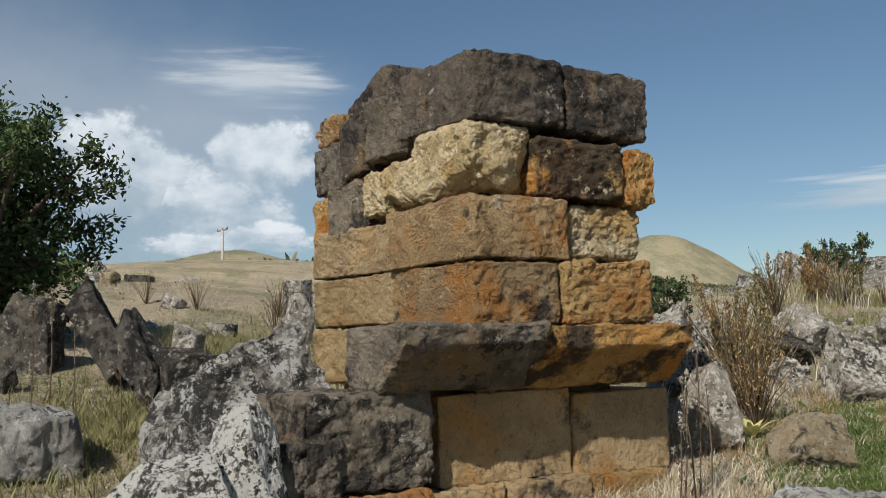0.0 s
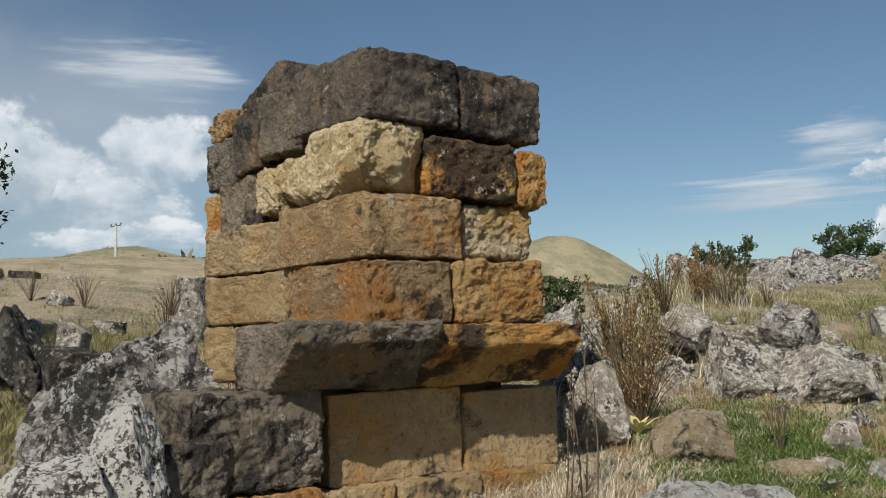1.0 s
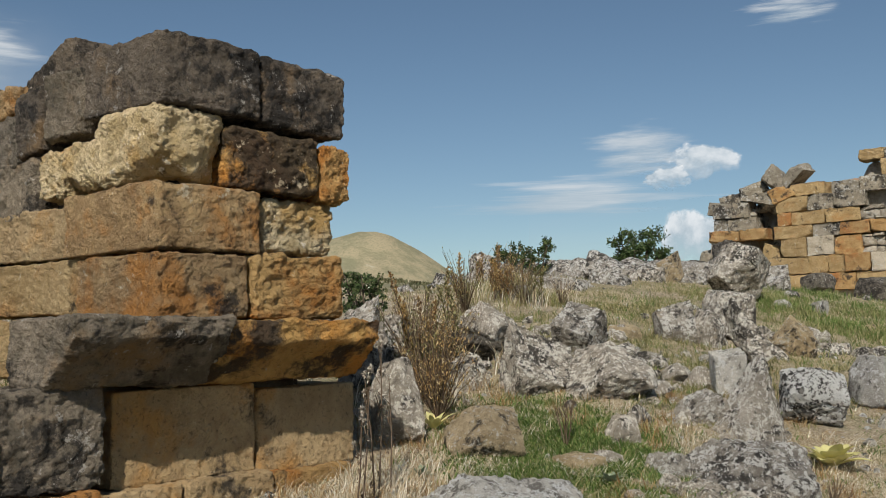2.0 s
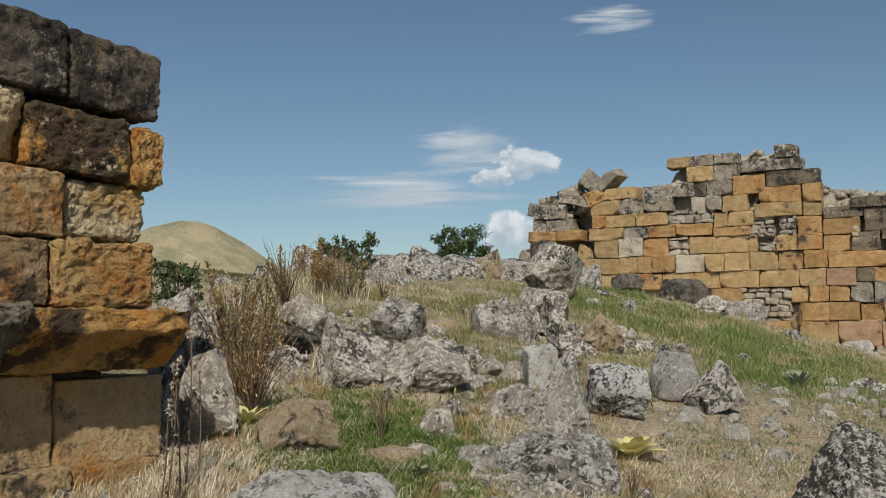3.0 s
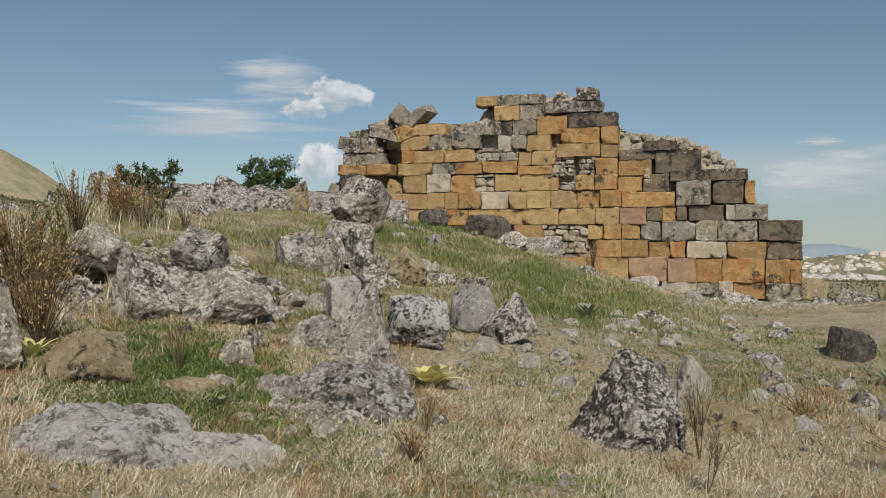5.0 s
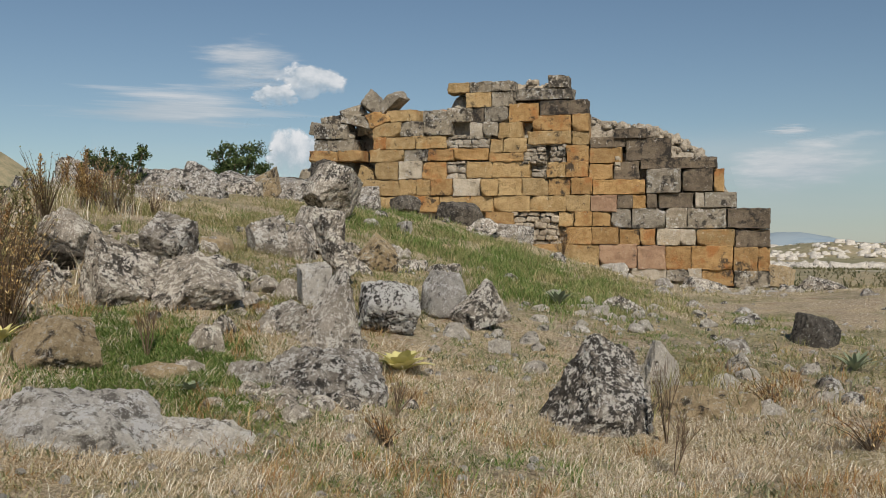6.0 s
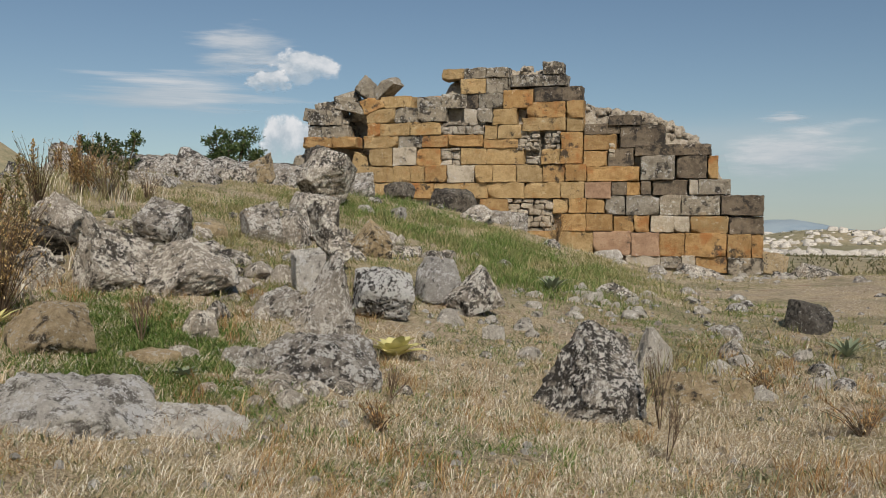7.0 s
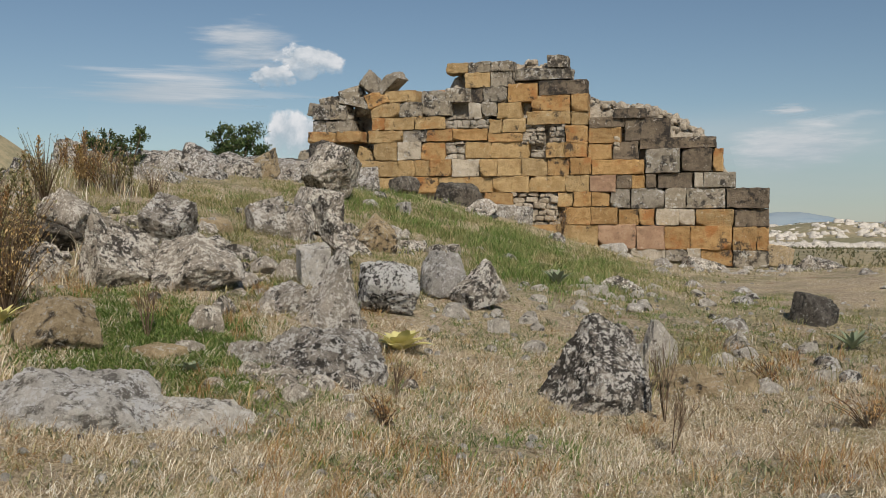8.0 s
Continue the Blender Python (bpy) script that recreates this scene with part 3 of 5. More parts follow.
rock("angular", LICHEN, (1.83, 23.08, 0.64), (1.17, 0.75, 0.66), -4, 15, 56)
rock("angular", BLEACHED, (2.77, 23.00, 0.49), (1.04, 0.83, 0.42), -7, 0, 57)
rock("slab", LICHEN, (-0.66, 22.13, 0.68), (0.96, 0.67, 0.55), 2, 14, 58)
rock("worn", HONEYROCK, (-0.79, 20.63, 0.53), (0.83, 0.66, 0.48), 3, 0, 59)
rock("worn", BLEACHED, (0.80, 21.64, 0.51), (0.78, 0.62, 0.38), -2, 0, 60)
rock("worn", BLEACHED, (-3.94, 20.75, 1.09), (0.48, 0.39, 0.30), 11, 0, 61)
rock("worn", BLEACHED, (-2.72, 22.97, 1.05), (0.66, 0.53, 0.33), 7, 0, 62)
rock("worn", BLEACHED, (-5.50, 16.19, 1.87), (0.28, 0.22, 0.27), 19, 0, 63)
rock("flat", BLEACHED, (-0.61, 13.13, 0.53), (0.37, 0.26, 0.22), 3, 0, 64)
rock("angular", CRUST, (-8.41, 19.33, 3.09), (0.66, 0.53, 0.60), 24, 0, 65)
rock("slab", CRUST, (-8.36, 2.03, 1.78), (0.56, 0.55, 0.94), 76, 40, 66)
rock("slab", CRUST, (-7.79, 2.20, 1.65), (0.50, 0.49, 0.67), 74, 38, 67)
rock("angular", CRUST, (-8.86, 1.57, 1.73), (0.54, 0.43, 0.86), 80, 0, 68)
rock("block", CRUST, (-7.61, 2.47, 1.49), (0.55, 0.44, 0.37), 72, 2, 69)
rock("angular", LICHEN, (-9.12, 3.01, 1.79), (0.31, 0.24, 0.25), 72, 0, 70)
rock("block", LICHEN, (-10.32, 3.82, 1.82), (0.27, 0.22, 0.23), 70, 4, 71)
rock("block", LICHEN, (-13.20, 6.00, 2.51), (0.43, 0.35, 0.29), 66, 0, 72)
rock("angular", LICHEN, (-9.55, 4.36, 2.00), (0.32, 0.25, 0.41), 65, 0, 73)
rock("slab", CRUST, (-20.23, 5.65, 3.13), (0.61, 0.59, 0.30), 74, 4, 74)
rock("angular", LICHEN, (-19.48, 4.55, 3.32), (0.53, 0.42, 0.43), 77, 20, 75)
rock("angular", HONEYROCK, (-17.46, 4.37, 3.00), (0.36, 0.28, 0.29), 76, -20, 76)
rock("angular", CRUST, (-8.10, 1.26, 1.46), (0.17, 0.14, 0.29), 81, 0, 77)
rock("slab", BLEACHED, (-6.30, 1.12, 1.20), (0.57, 0.63, 0.37), 80, 2, 78)
rock("slab", LICHEN, (-6.43, 6.58, 1.81), (0.41, 0.35, 0.30), 44, -10, 80)
rock("angular", LICHEN, (-6.07, 6.65, 1.65), (0.34, 0.27, 0.28), 42, 0, 81)
rock("slab", CRUST, (-6.18, 7.86, 1.50), (0.63, 0.44, 0.27), 38, 10, 82)
rock("angular", LICHEN, (-14.31, 4.51, 2.35), (0.38, 0.30, 0.33), 73, 10, 83)
rock("angular", CRUST, (-9.85, 1.72, 1.80), (0.21, 0.17, 0.42), 80, 0, 84)


def carved(material, centre, size, turn, proportions, spin, cuts, seed, power=80):
    """A broken stone: a block of these proportions turned by spin, with its corners broken off along the cutting planes
    (x to its side, y to its back, z up, and the distance), brought to its breadth, depth and height as it lies."""
    box = np.array(pose(0, 0, 0, *spin).to_3x3())
    planes = [(tuple(box[:, k] * way), proportions[k] / 2) for k in range(3) for way in (-1, 1)]
    planes += [((a, b, c), d) for a, b, c, d in cuts]
    near = math.hypot(centre[0], centre[1])
    n = 64 if near < 8 else 52 if near < 10 else 36
    verts, faces = stone_shape((7, 7, 7), n, power, planes, 0.03, 6.0, seed, 0.03)
    top = centre[2] + size[2] / 2
    low = min(centre[2] - size[2] / 2, ground_at(centre[0], centre[1]) - 0.03)
    least, most = verts.min(0), verts.max(0)
    verts = (verts - (least + most) / 2) / (most - least) * np.array((size[0], size[1], top - low))
    ob = mesh_object("boulder" if power < 30 else "fallen_block", verts, faces, material)
    ob.matrix_world = pose(centre[0], centre[1], (top + low) / 2, 0, 0, turn)
    label, category = STONE_WORDS[material.name]
    return tagged(ob, label, category, "fallen stones")


carved(LICHEN, (-6.03, 8.06, 1.72), (0.62, 0.50, 0.43), 37, (1, 0.8, 0.55), (24, 22, 30), ((0.7, -0.5, -0.7, 0.24), (-0.6, -0.4, -0.8, 0.26), (-0.3, -0.6, 0.75, 0.34)), 511)
carved(CRUST, (-6.05, 7.72, 1.43), (0.67, 0.54, 0.40), 38, (1, 0.8, 0.4), (-6, 16, 24), ((0.2, -0.7, -0.75, 0.18),), 512)
carved(LICHEN, (-5.55, 7.03, 1.17), (0.48, 0.38, 0.52), 38, (1, 0.8, 0.9), (10, -12, 38), ((0.6, -0.6, 0.5, 0.46),), 513)
carved(LICHEN, (-4.91, 7.27, 1.29), (0.71, 0.53, 0.81), 34, (1, 0.8, 1), (16, 24, 30), ((0.62, -0.5, 0.62, 0.12), (-0.92, -0.3, 0.1, 0.34), (0.3, -0.7, -0.65, 0.42)), 514)
carved(LICHEN, (-5.34, 8.67, 1.60), (0.59, 0.54, 0.62), 32, (1, 0.95, 0.85), (36, 16, -28), (), 515, 60)
carved(LICHEN, (-4.32, 7.53, 1.20), (0.80, 0.56, 0.63), 30, (1, 0.8, 0.8), (10, -14, -26), ((-0.55, -0.55, 0.65, 0.16), (0.45, -0.5, 0.75, 0.24), (0.3, -0.75, -0.6, 0.34)), 516)
carved(HONEYROCK, (-4.32, 5.71, 0.85), (0.61, 0.46, 0.46), 37, (1, 0.8, 0.7), (10, 6, 18), ((0.1, -0.7, -0.75, 0.33), (-0.5, -0.5, 0.75, 0.26), (0.5, -0.5, 0.7, 0.32)), 517, 24)
carved(LICHEN, (-3.66, 6.54, 0.83), (0.28, 0.23, 0.31), 29, (1, 0.8, 0.75), (8, 4, 30), ((-0.5, -0.4, 0.75, 0.36), (0.5, -0.5, 0.6, 0.38)), 518, 18)
carved(LICHEN, (-5.20, 10.48, 1.58), (0.51, 0.46, 0.70), 26, (1, 0.9, 1), (-16, -6, 20), ((0.1, -0.75, -0.65, 0.40), (-0.2, -0.5, 0.85, 0.44)), 520)
carved(LICHEN, (-4.92, 10.73, 1.56), (0.41, 0.37, 0.57), 25, (1, 0.9, 1), (10, 8, -20), ((-0.5, -0.5, 0.7, 0.4), (0.7, -0.3, 0.6, 0.46)), 521)
carved(LICHEN, (-4.97, 11.48, 1.78), (0.65, 0.59, 0.61), 23, (1, 0.9, 0.6), (4, 3, 20), ((-0.6, -0.3, 0.7, 0.44),), 522)
carved(LICHEN, (-4.10, 10.00, 1.56), (0.54, 0.33, 0.71), 22, (0.55, 0.5, 1.5), (-14, -36, 18), ((-0.8, -0.6, -0.1, 0.16), (0.5, -0.7, 0.5, 0.26)), 523)
carved(CHALKY, (-3.74, 8.63, 1.22), (0.35, 0.32, 0.40), 23, (1, 0.9, 0.95), (10, -4, 14), (), 524, 60)
carved(LICHEN, (-3.53, 7.57, 0.91), (0.48, 0.38, 0.41), 25, (1, 0.8, 0.7), (10, -20, 24), ((-0.6, -0.6, 0.6, 0.3), (0.1, -0.8, -0.5, 0.32)), 525)
carved(LICHEN, (-3.13, 7.53, 1.00), (0.67, 0.44, 0.78), 23, (1, 0.75, 1.15), (-6, -6, 12), ((-0.76, -0.35, 0.55, 0.06), (0.95, -0.15, 0.22, 0.30), (0.5, -0.85, 0.2, 0.22)), 526)
carved(SPECKLED, (-2.88, 8.34, 1.01), (0.57, 0.46, 0.51), 19, (1, 0.85, 0.85), (-8, 8, 16), ((0.1, -0.75, -0.65, 0.33), (-0.4, -0.4, 0.8, 0.42), (0.6, -0.4, 0.65, 0.46)), 527, 22)
carved(HONEYROCK, (-4.27, 11.66, 1.47), (0.56, 0.45, 0.54), 20, (1, 0.8, 1), (-6, 4, 10), ((-0.7, -0.3, 0.65, 0.22), (0.62, -0.2, 0.75, 0.24), (0, -0.9, -0.3, 0.34)), 528)
carved(BLEACHED, (-2.71, 9.45, 1.15), (0.48, 0.41, 0.38), 16, (1, 0.85, 0.7), (6, 4, 24), ((-0.5, -0.5, 0.7, 0.34), (0.5, -0.4, 0.75, 0.36)), 529, 16)
carved(LICHEN, (-2.30, 9.35, 1.02), (0.60, 0.48, 0.47), 14, (1, 0.8, 0.75), (14, -16, 34), ((-0.55, -0.4, 0.75, 0.2), (0.75, -0.35, 0.5, 0.36), (0.2, -0.9, 0.3, 0.36)), 530)
carved(LICHEN, (-6.30, 14.93, 2.50), (1.00, 0.90, 0.88), 23, (1, 0.85, 0.9), (-18, 16, -24), ((0.25, -0.75, -0.65, 0.34), (-0.75, -0.35, 0.5, 0.4), (-0.5, -0.4, -0.8, 0.42)), 531)
carved(LICHEN, (-0.88, 7.09, 0.55), (0.86, 0.60, 0.79), 7, (1, 0.8, 0.95), (4, -6, 16), ((-0.74, -0.5, 0.46, 0.10), (0.55, -0.5, 0.68, 0.16), (0.75, -0.62, 0.0, 0.36), (0.3, -0.8, -0.55, 0.44)), 532)
carved(BLEACHED, (-0.50, 8.15, 0.61), (0.34, 0.20, 0.43), 4, (1, 0.7, 1), (6, 6, 10), ((0.7, -0.4, 0.6, 0.18), (-0.8, -0.3, 0.4, 0.36)), 533)
carved(HONEYROCK, (-0.15, 7.61, 0.31), (0.90, 0.54, 0.46), 1, (1, 0.6, 0.4), (14, 6, 10), ((-0.6, -0.4, 0.7, 0.3), (0.4, -0.5, 0.75, 0.26)), 534, 20)
carved(CRUST, (0.86, 11.15, 0.63), (0.54, 0.43, 0.53), -4, (1, 0.8, 0.8), (-6, 6, -20), ((0.5, -0.4, 0.75, 0.34), (-0.7, -0.5, 0.4, 0.42)), 535)
carved(LICHEN, (-4.92, 5.46, 1.12), (0.42, 0.35, 0.64), 42, (1, 0.85, 1.15), (-6, -6, 24), ((-0.2, -0.7, -0.65, 0.4), (-0.6, -0.4, 0.7, 0.44), (0.7, -0.4, 0.6, 0.46)), 536, 20)
carved(LICHEN, (-2.71, 6.50, 0.59), (0.95, 0.57, 0.51), 23, (1, 0.6, 0.5), (8, 4, 12), ((-0.4, -0.5, 0.8, 0.22), (0.5, -0.4, 0.75, 0.26), (0.1, -0.9, 0.4, 0.26)), 537, 20)
carved(LICHEN, (-3.16, 6.24, 0.59), (0.40, 0.28, 0.37), 27, (1, 0.7, 0.6), (-8, 10, 30), ((-0.5, -0.5, 0.7, 0.26),), 538)
carved(CHALKY, (-3.44, 4.72, 0.52), (1.06, 0.66, 0.5), 37, (1, 0.6, 0.4), (14, 6, 10), ((-0.5, -0.4, 0.8, 0.26), (0.5, -0.4, 0.8, 0.24), (-0.1, -0.7, 0.7, 0.28), (0.8, -0.5, 0.3, 0.42)), 539, 18)
carved(CHALKY, (-2.86, 5.10, 0.40), (0.72, 0.5, 0.34), 31, (1, 0.6, 0.36), (10, 6, -8), ((0.5, -0.4, 0.8, 0.22), (-0.2, -0.6, 0.8, 0.24), (-0.8, -0.3, 0.5, 0.4)), 540, 14)
carved(SPECKLED, (-4.56, 1.78, 1.02), (0.49, 0.29, 0.68), 69, (1, 0.7, 1), (-8, -4, 14), ((-0.6, -0.4, 0.68, 0.3), (0.75, -0.35, 0.5, 0.28), (0.3, -0.9, 0.3, 0.36)), 541, 24)
carved(SPECKLED, (-4.53, 1.37, 0.90), (0.67, 0.40, 0.49), 73, (1, 0.7, 0.7), (8, -8, 10), ((-0.55, -0.4, 0.7, 0.28), (0.2, -0.7, 0.7, 0.36)), 542, 20)


# large stones beside the pier


def long_slab(material, label, a, b, breadth, thick, seed, power=12, lean=0.0, bite=0.8):
    """A long stone that lies from a to b, its middle line."""
    a, b = Vector(a), Vector(b)
    way = b - a
    size = (way.length, breadth, thick)
    cuts = (((-1 / size[0], -0.3 / breadth, 0.7 / thick), bite * 0.5 * 1.25 / Vector((1 / size[0], 0.3 / breadth, 0.7 / thick)).length),)
    verts, faces = stone_shape(size, 44, power * 2.2, cuts, 0.045, 6.5, seed, 0.045, True)
    ob = mesh_object("stone_slab", verts, faces, material)
    turn = math.degrees(math.atan2(way.y, way.x))
    rise = math.degrees(math.atan2(way.z, math.hypot(way.x, way.y)))
    ob.matrix_world = pose((a.x + b.x) / 2, (a.y + b.y) / 2, (a.z + b.z) / 2, 0, -rise, turn) @ pose(0, 0, 0, lean, 0, 0)
    return tagged(ob, label, "stone", "fallen stones")


long_slab(LICHEN, "long grey slab leaning against the pier footing", (-5.52, 1.59, 1.07), (-5.48, 2.55, 1.49), 0.45, 0.56, 302, 20, -16)


# ---------------------------------------------------------------- the wall's core and rubble
class Shape:
    """Gathers pieces of one mesh."""

    def __init__(self):
        self.verts, self.faces = [], []

    def put(self, verts, faces, m=None):
        k = len(self.verts)
        self.verts.extend([tuple(m @ Vector(v)) for v in verts] if m else [tuple(v) for v in verts])
        self.faces.extend([tuple(i + k for i in f) for f in faces])

    def tube(self, points, radii, sides=5):
        points = [Vector(p) for p in points]
        ring, verts, faces = [], [], []
        for i, p in enumerate(points):
            way = (points[min(i + 1, len(points) - 1)] - points[max(i - 1, 0)]).normalized()
            u = way.orthogonal().normalized()
            w = way.cross(u)
            for s in range(sides):
                a = 2 * math.pi * s / sides
                verts.append(p + (u * math.cos(a) + w * math.sin(a)) * radii[i])
        for i in range(len(points) - 1):
            for s in range(sides):
                a, b = i * sides + s, i * sides + (s + 1) % sides
                faces.append((a, b, b + sides, a + sides))
        faces.append(tuple(range(sides))[::-1])
        faces.append(tuple(len(verts) - sides + s for s in range(sides)))
        self.put(verts, faces)

    def leaf(self, p, way, length, width, normal=None):
        p, way = Vector(p), Vector(way).normalized()
        side = way.cross(normal if normal else Vector((0, 0, 1)))
        side = side.normalized() if side.length > 0.01 else way.orthogonal().normalized()
        mid = p + way * length * 0.5
        self.put([p, mid - side * width / 2, p + way * length, mid + side * width / 2], [(0, 1, 2, 3)])

    def object(self, name, material, parent=None, label="", smooth=False):
        return mesh_object(name, self.verts, self.faces, material, parent, label, smooth)


def wall_top(x):
    """The broken top line of the wall's core."""
    xs = (-11.9, -11.0, -10.2, -9.2, -8.7, -7.8, -7.6, -4.5, -3.95, -3.1, -2.3, -1.7, -0.9, -0.4, 0.0, 0.66)
    zs = (4.1, 4.75, 5.0, 4.8, 5.0, 5.1, 5.8, 5.75, 4.95, 4.7, 4.6, 4.4, 3.9, 3.4, 2.7, 2.3)
    return float(np.interp(x, xs, zs))


def build_core():
    verts, faces = [], []
    xs = np.arange(-11.9, 0.62, 0.14)
    rng = random.Random(3)
    for x in xs:
        top = wall_top(x) - 0.06 + rng.uniform(-0.08, 0.08)
        deep = 0.9 if -10.7 < x < -9.75 else 0.32
        for y, z in ((deep, 0.2), (deep, top * 0.33), (deep, top * 0.66), (deep, top - 0.1), (deep + 0.15, top), (0.95, top - 0.05), (1.15, top - 0.3), (1.2, 0.2)):
            verts.append((x, WALL_FACE + y + rng.uniform(-0.05, 0.05), z))
    for i in range(len(xs) - 1):
        for j in range(7):
            a = i * 8 + j
            faces.append((a, a + 8, a + 9, a + 1))
    faces.append(tuple(range(8)))
    faces.append(tuple((len(xs) - 1) * 8 + j for j in range(8))[::-1])
    core = mesh_object("core", verts, faces, RUBBLE, wall, "pale mortared rubble core")
    return core


build_core()


def rubble_fill(x0, x1, z0, z1, seed, low=0.1, high=0.26, deep=0.09):
    """Small stones laid in rough rows where the facing is lost."""
    rng = random.Random(seed)
    s = Shape()
    z = z0
    while z < z1 - 0.03:
        h = min(rng.uniform(low, high) * 0.7, z1 - z)
        x = x0
        while x < x1 - 0.03:
            w = min(rng.uniform(low, high) * 1.5, x1 - x)
            v, f = stone_shape((w * 0.98, 0.34, h * rng.uniform(0.8, 1.05)), 6, 26, (((rng.uniform(-1, 1) / w, -3, rng.uniform(-1, 1) / h), 0.15), ((rng.uniform(-1, 1), -1, rng.uniform(-1, 1)), 0.16)), 0.025, 9, rng.randint(1, 9999))
            s.put(v, f, pose(x + w / 2, WALL_FACE + 0.17 + rng.uniform(0, deep), z + h / 2, rng.uniform(-8, 8), rng.uniform(-9, 9), rng.uniform(-9, 9)))
            x += w
        z += h
    ob = s.object("rubble_fill", RUBBLE, wall, "small pale rubble stones", True)
    return tagged(ob, kind="stuff")


rubble_fill(-7.72, -6.46, 4.26, 4.60, 1)
rubble_fill(-7.73, -7.14, 3.40, 3.90, 2)
rubble_fill(-5.84, -4.57, 1.64, 2.51, 3)
rubble_fill(-5.55, -4.95, 3.8, 4.33, 4)
rubble_fill(-4.8, -4.38, 3.83, 4.33, 5)
rubble_fill(-5.3, -4.9, 3.42, 3.62, 6)
rubble_fill(-1.95, -1.6, 2.97, 3.5, 8)
rubble_fill(-3.1, -2.95, 3.6, 4.4, 9)


def rubble_crest(x0, x1, count, seed, rise, low, high):
    """Loose core stones along the broken top."""
    rng = random.Random(seed)
    s = Shape()
    for _ in range(count):
        x = rng.uniform(x0, x1)
        w = rng.uniform(low, high)
        v, f = stone_shape((w, w * 0.8, w * 0.65), 4, 6, (((0.5, -0.5, 0.7), w * 0.42),), 0.02, 6, rng.randint(1, 9999))
        z = wall_top(x) + rng.uniform(-0.2, rise)
        s.put(v, f, pose(x, WALL_FACE + rng.uniform(0.35, 0.9), z, rng.uniform(-25, 25), rng.uniform(-25, 25), rng.uniform(0, 360)))
    return tagged(s.object("core_stones", RUBBLE, wall, "loose pale core stones", True), kind="stuff")


rubble_crest(-3.95, -0.7, 150, 11, 0.16, 0.14, 0.34)
rubble_crest(-11.9, -9.3, 70, 12, 0.3, 0.18, 0.42)
rubble_crest(-6.0, -4.4, 45, 13, 0.3, 0.14, 0.34)
rubble_crest(-9.3, -7.7, 30, 14, 0.05, 0.14, 0.3)


def tumbled(material, x, y, z, size, tilt, seed):
    verts, faces = stone_shape(size, 14, 40, (((0.6, -0.5, 0.7), 0.42 * size[0]),), 0.03, 5, seed, 0.02, True)
    ob = mesh_object("ashlar_block", verts, faces, material, wall)
    ob.matrix_basis = pose(x, y, z, *tilt)


# tumbled blocks over the gap at the west end
tumbled(GREY, -9.95, 26.2, 5.62, (0.62, 0.6, 0.5), (0, 38, 20), 401)
tumbled(GREY, -9.35, 26.15, 5.62, (0.72, 0.55, 0.32), (0, -38, -15), 402)
tumbled(GREY, -10.6, 26.25, 5.38, (0.7, 0.6, 0.34), (6, -20, 12), 403)
tumbled(OCHRE, -9.72, 26.15, 5.16, (0.62, 0.6, 0.4), (0, -20, 5), 404)
tumbled(GREY, -10.35, 26.15, 5.12, (1.0, 0.6, 0.3), (0, 14, 3), 405)
tumbled(GREY, -11.15, 26.2, 5.14, (0.6, 0.6, 0.3), (0, -12, -8), 413)
tumbled(GREY, -11.45, 26.2, 4.9, (0.7, 0.6, 0.36), (0, 10, -8), 406)
tumbled(HONEY, -10.1, 26.25, 3.55, (0.55, 0.5, 0.5), (0, 14, 10), 408)
tumbled(GREY, -11.4, 26.35, 3.75, (0.9, 0.8, 0.5), (0, 4, 8), 409)
tumbled(GREY, -11.9, 26.4, 3.3, (0.8, 0.8, 0.8), (10, 24, 8), 410)
tumbled(GREY, -12.4, 26.4, 2.85, (0.8, 0.8, 0.7), (10, 30, 18), 411)
tumbled(RUST, -7.95, 26.2, 5.2, (0.7, 0.5, 0.26), (0, -4, 0), 412)


# ---------------------------------------------------------------- grass, stones and litter
def ground_many(xy):
    z = height(xy[:, 0], xy[:, 1])
    return np.array([float(a) + rugged(x, y) for a, (x, y) in zip(z, xy)])


def blades(name, material, xy, per, low, high, width, lean, label, seed, spread=0.05):
    """Tufts of bent blades, per blades at each point."""
    rng = np.random.default_rng(seed)
    n = len(xy) * per
    base_z = np.repeat(ground_many(xy), per)
    size = np.repeat(rng.uniform(0.6, 1.25, len(xy)), per)
    p = np.repeat(xy, per, 0) + rng.normal(0, spread, (n, 2))
    h = rng.uniform(low, high, n) * size
    a = rng.uniform(0, 2 * np.pi, n)
    b = rng.uniform(0.35, 1.0, n) * lean
    way = np.stack([np.cos(a), np.sin(a), np.zeros(n)], 1)
    side = np.stack([-np.sin(a + 0.6), np.cos(a + 0.6), np.zeros(n)], 1) * (width * rng.uniform(0.6, 1.3, n))[:, None] / 2
    root = np.column_stack([p, base_z - 0.015])
    up = np.array([0, 0, 1.0])
    mid = root + way * (h * np.sin(b * 0.6) * 0.55)[:, None] + up * (h * np.cos(b * 0.6) * 0.55)[:, None]
    tip = mid + way * (h * np.sin(b * 1.4) * 0.5)[:, None] + up * (h * np.cos(b * 1.4) * 0.5)[:, None]
    verts = np.stack([root - side, root + side, mid + side * 0.75, mid - side * 0.75, tip], 1).reshape(-1, 3)
    k = np.arange(n) * 5
    data = bpy.data.meshes.new(name)
    quads = np.stack([k, k + 1, k + 2, k + 3], 1)
    tris = np.stack([k + 3, k + 2, k + 4], 1)
    data.from_pydata(verts.tolist(), [], quads.tolist() + tris.tolist())
    data.materials.append(material)
    return tagged(new(name, data), label, "grass", kind="stuff")


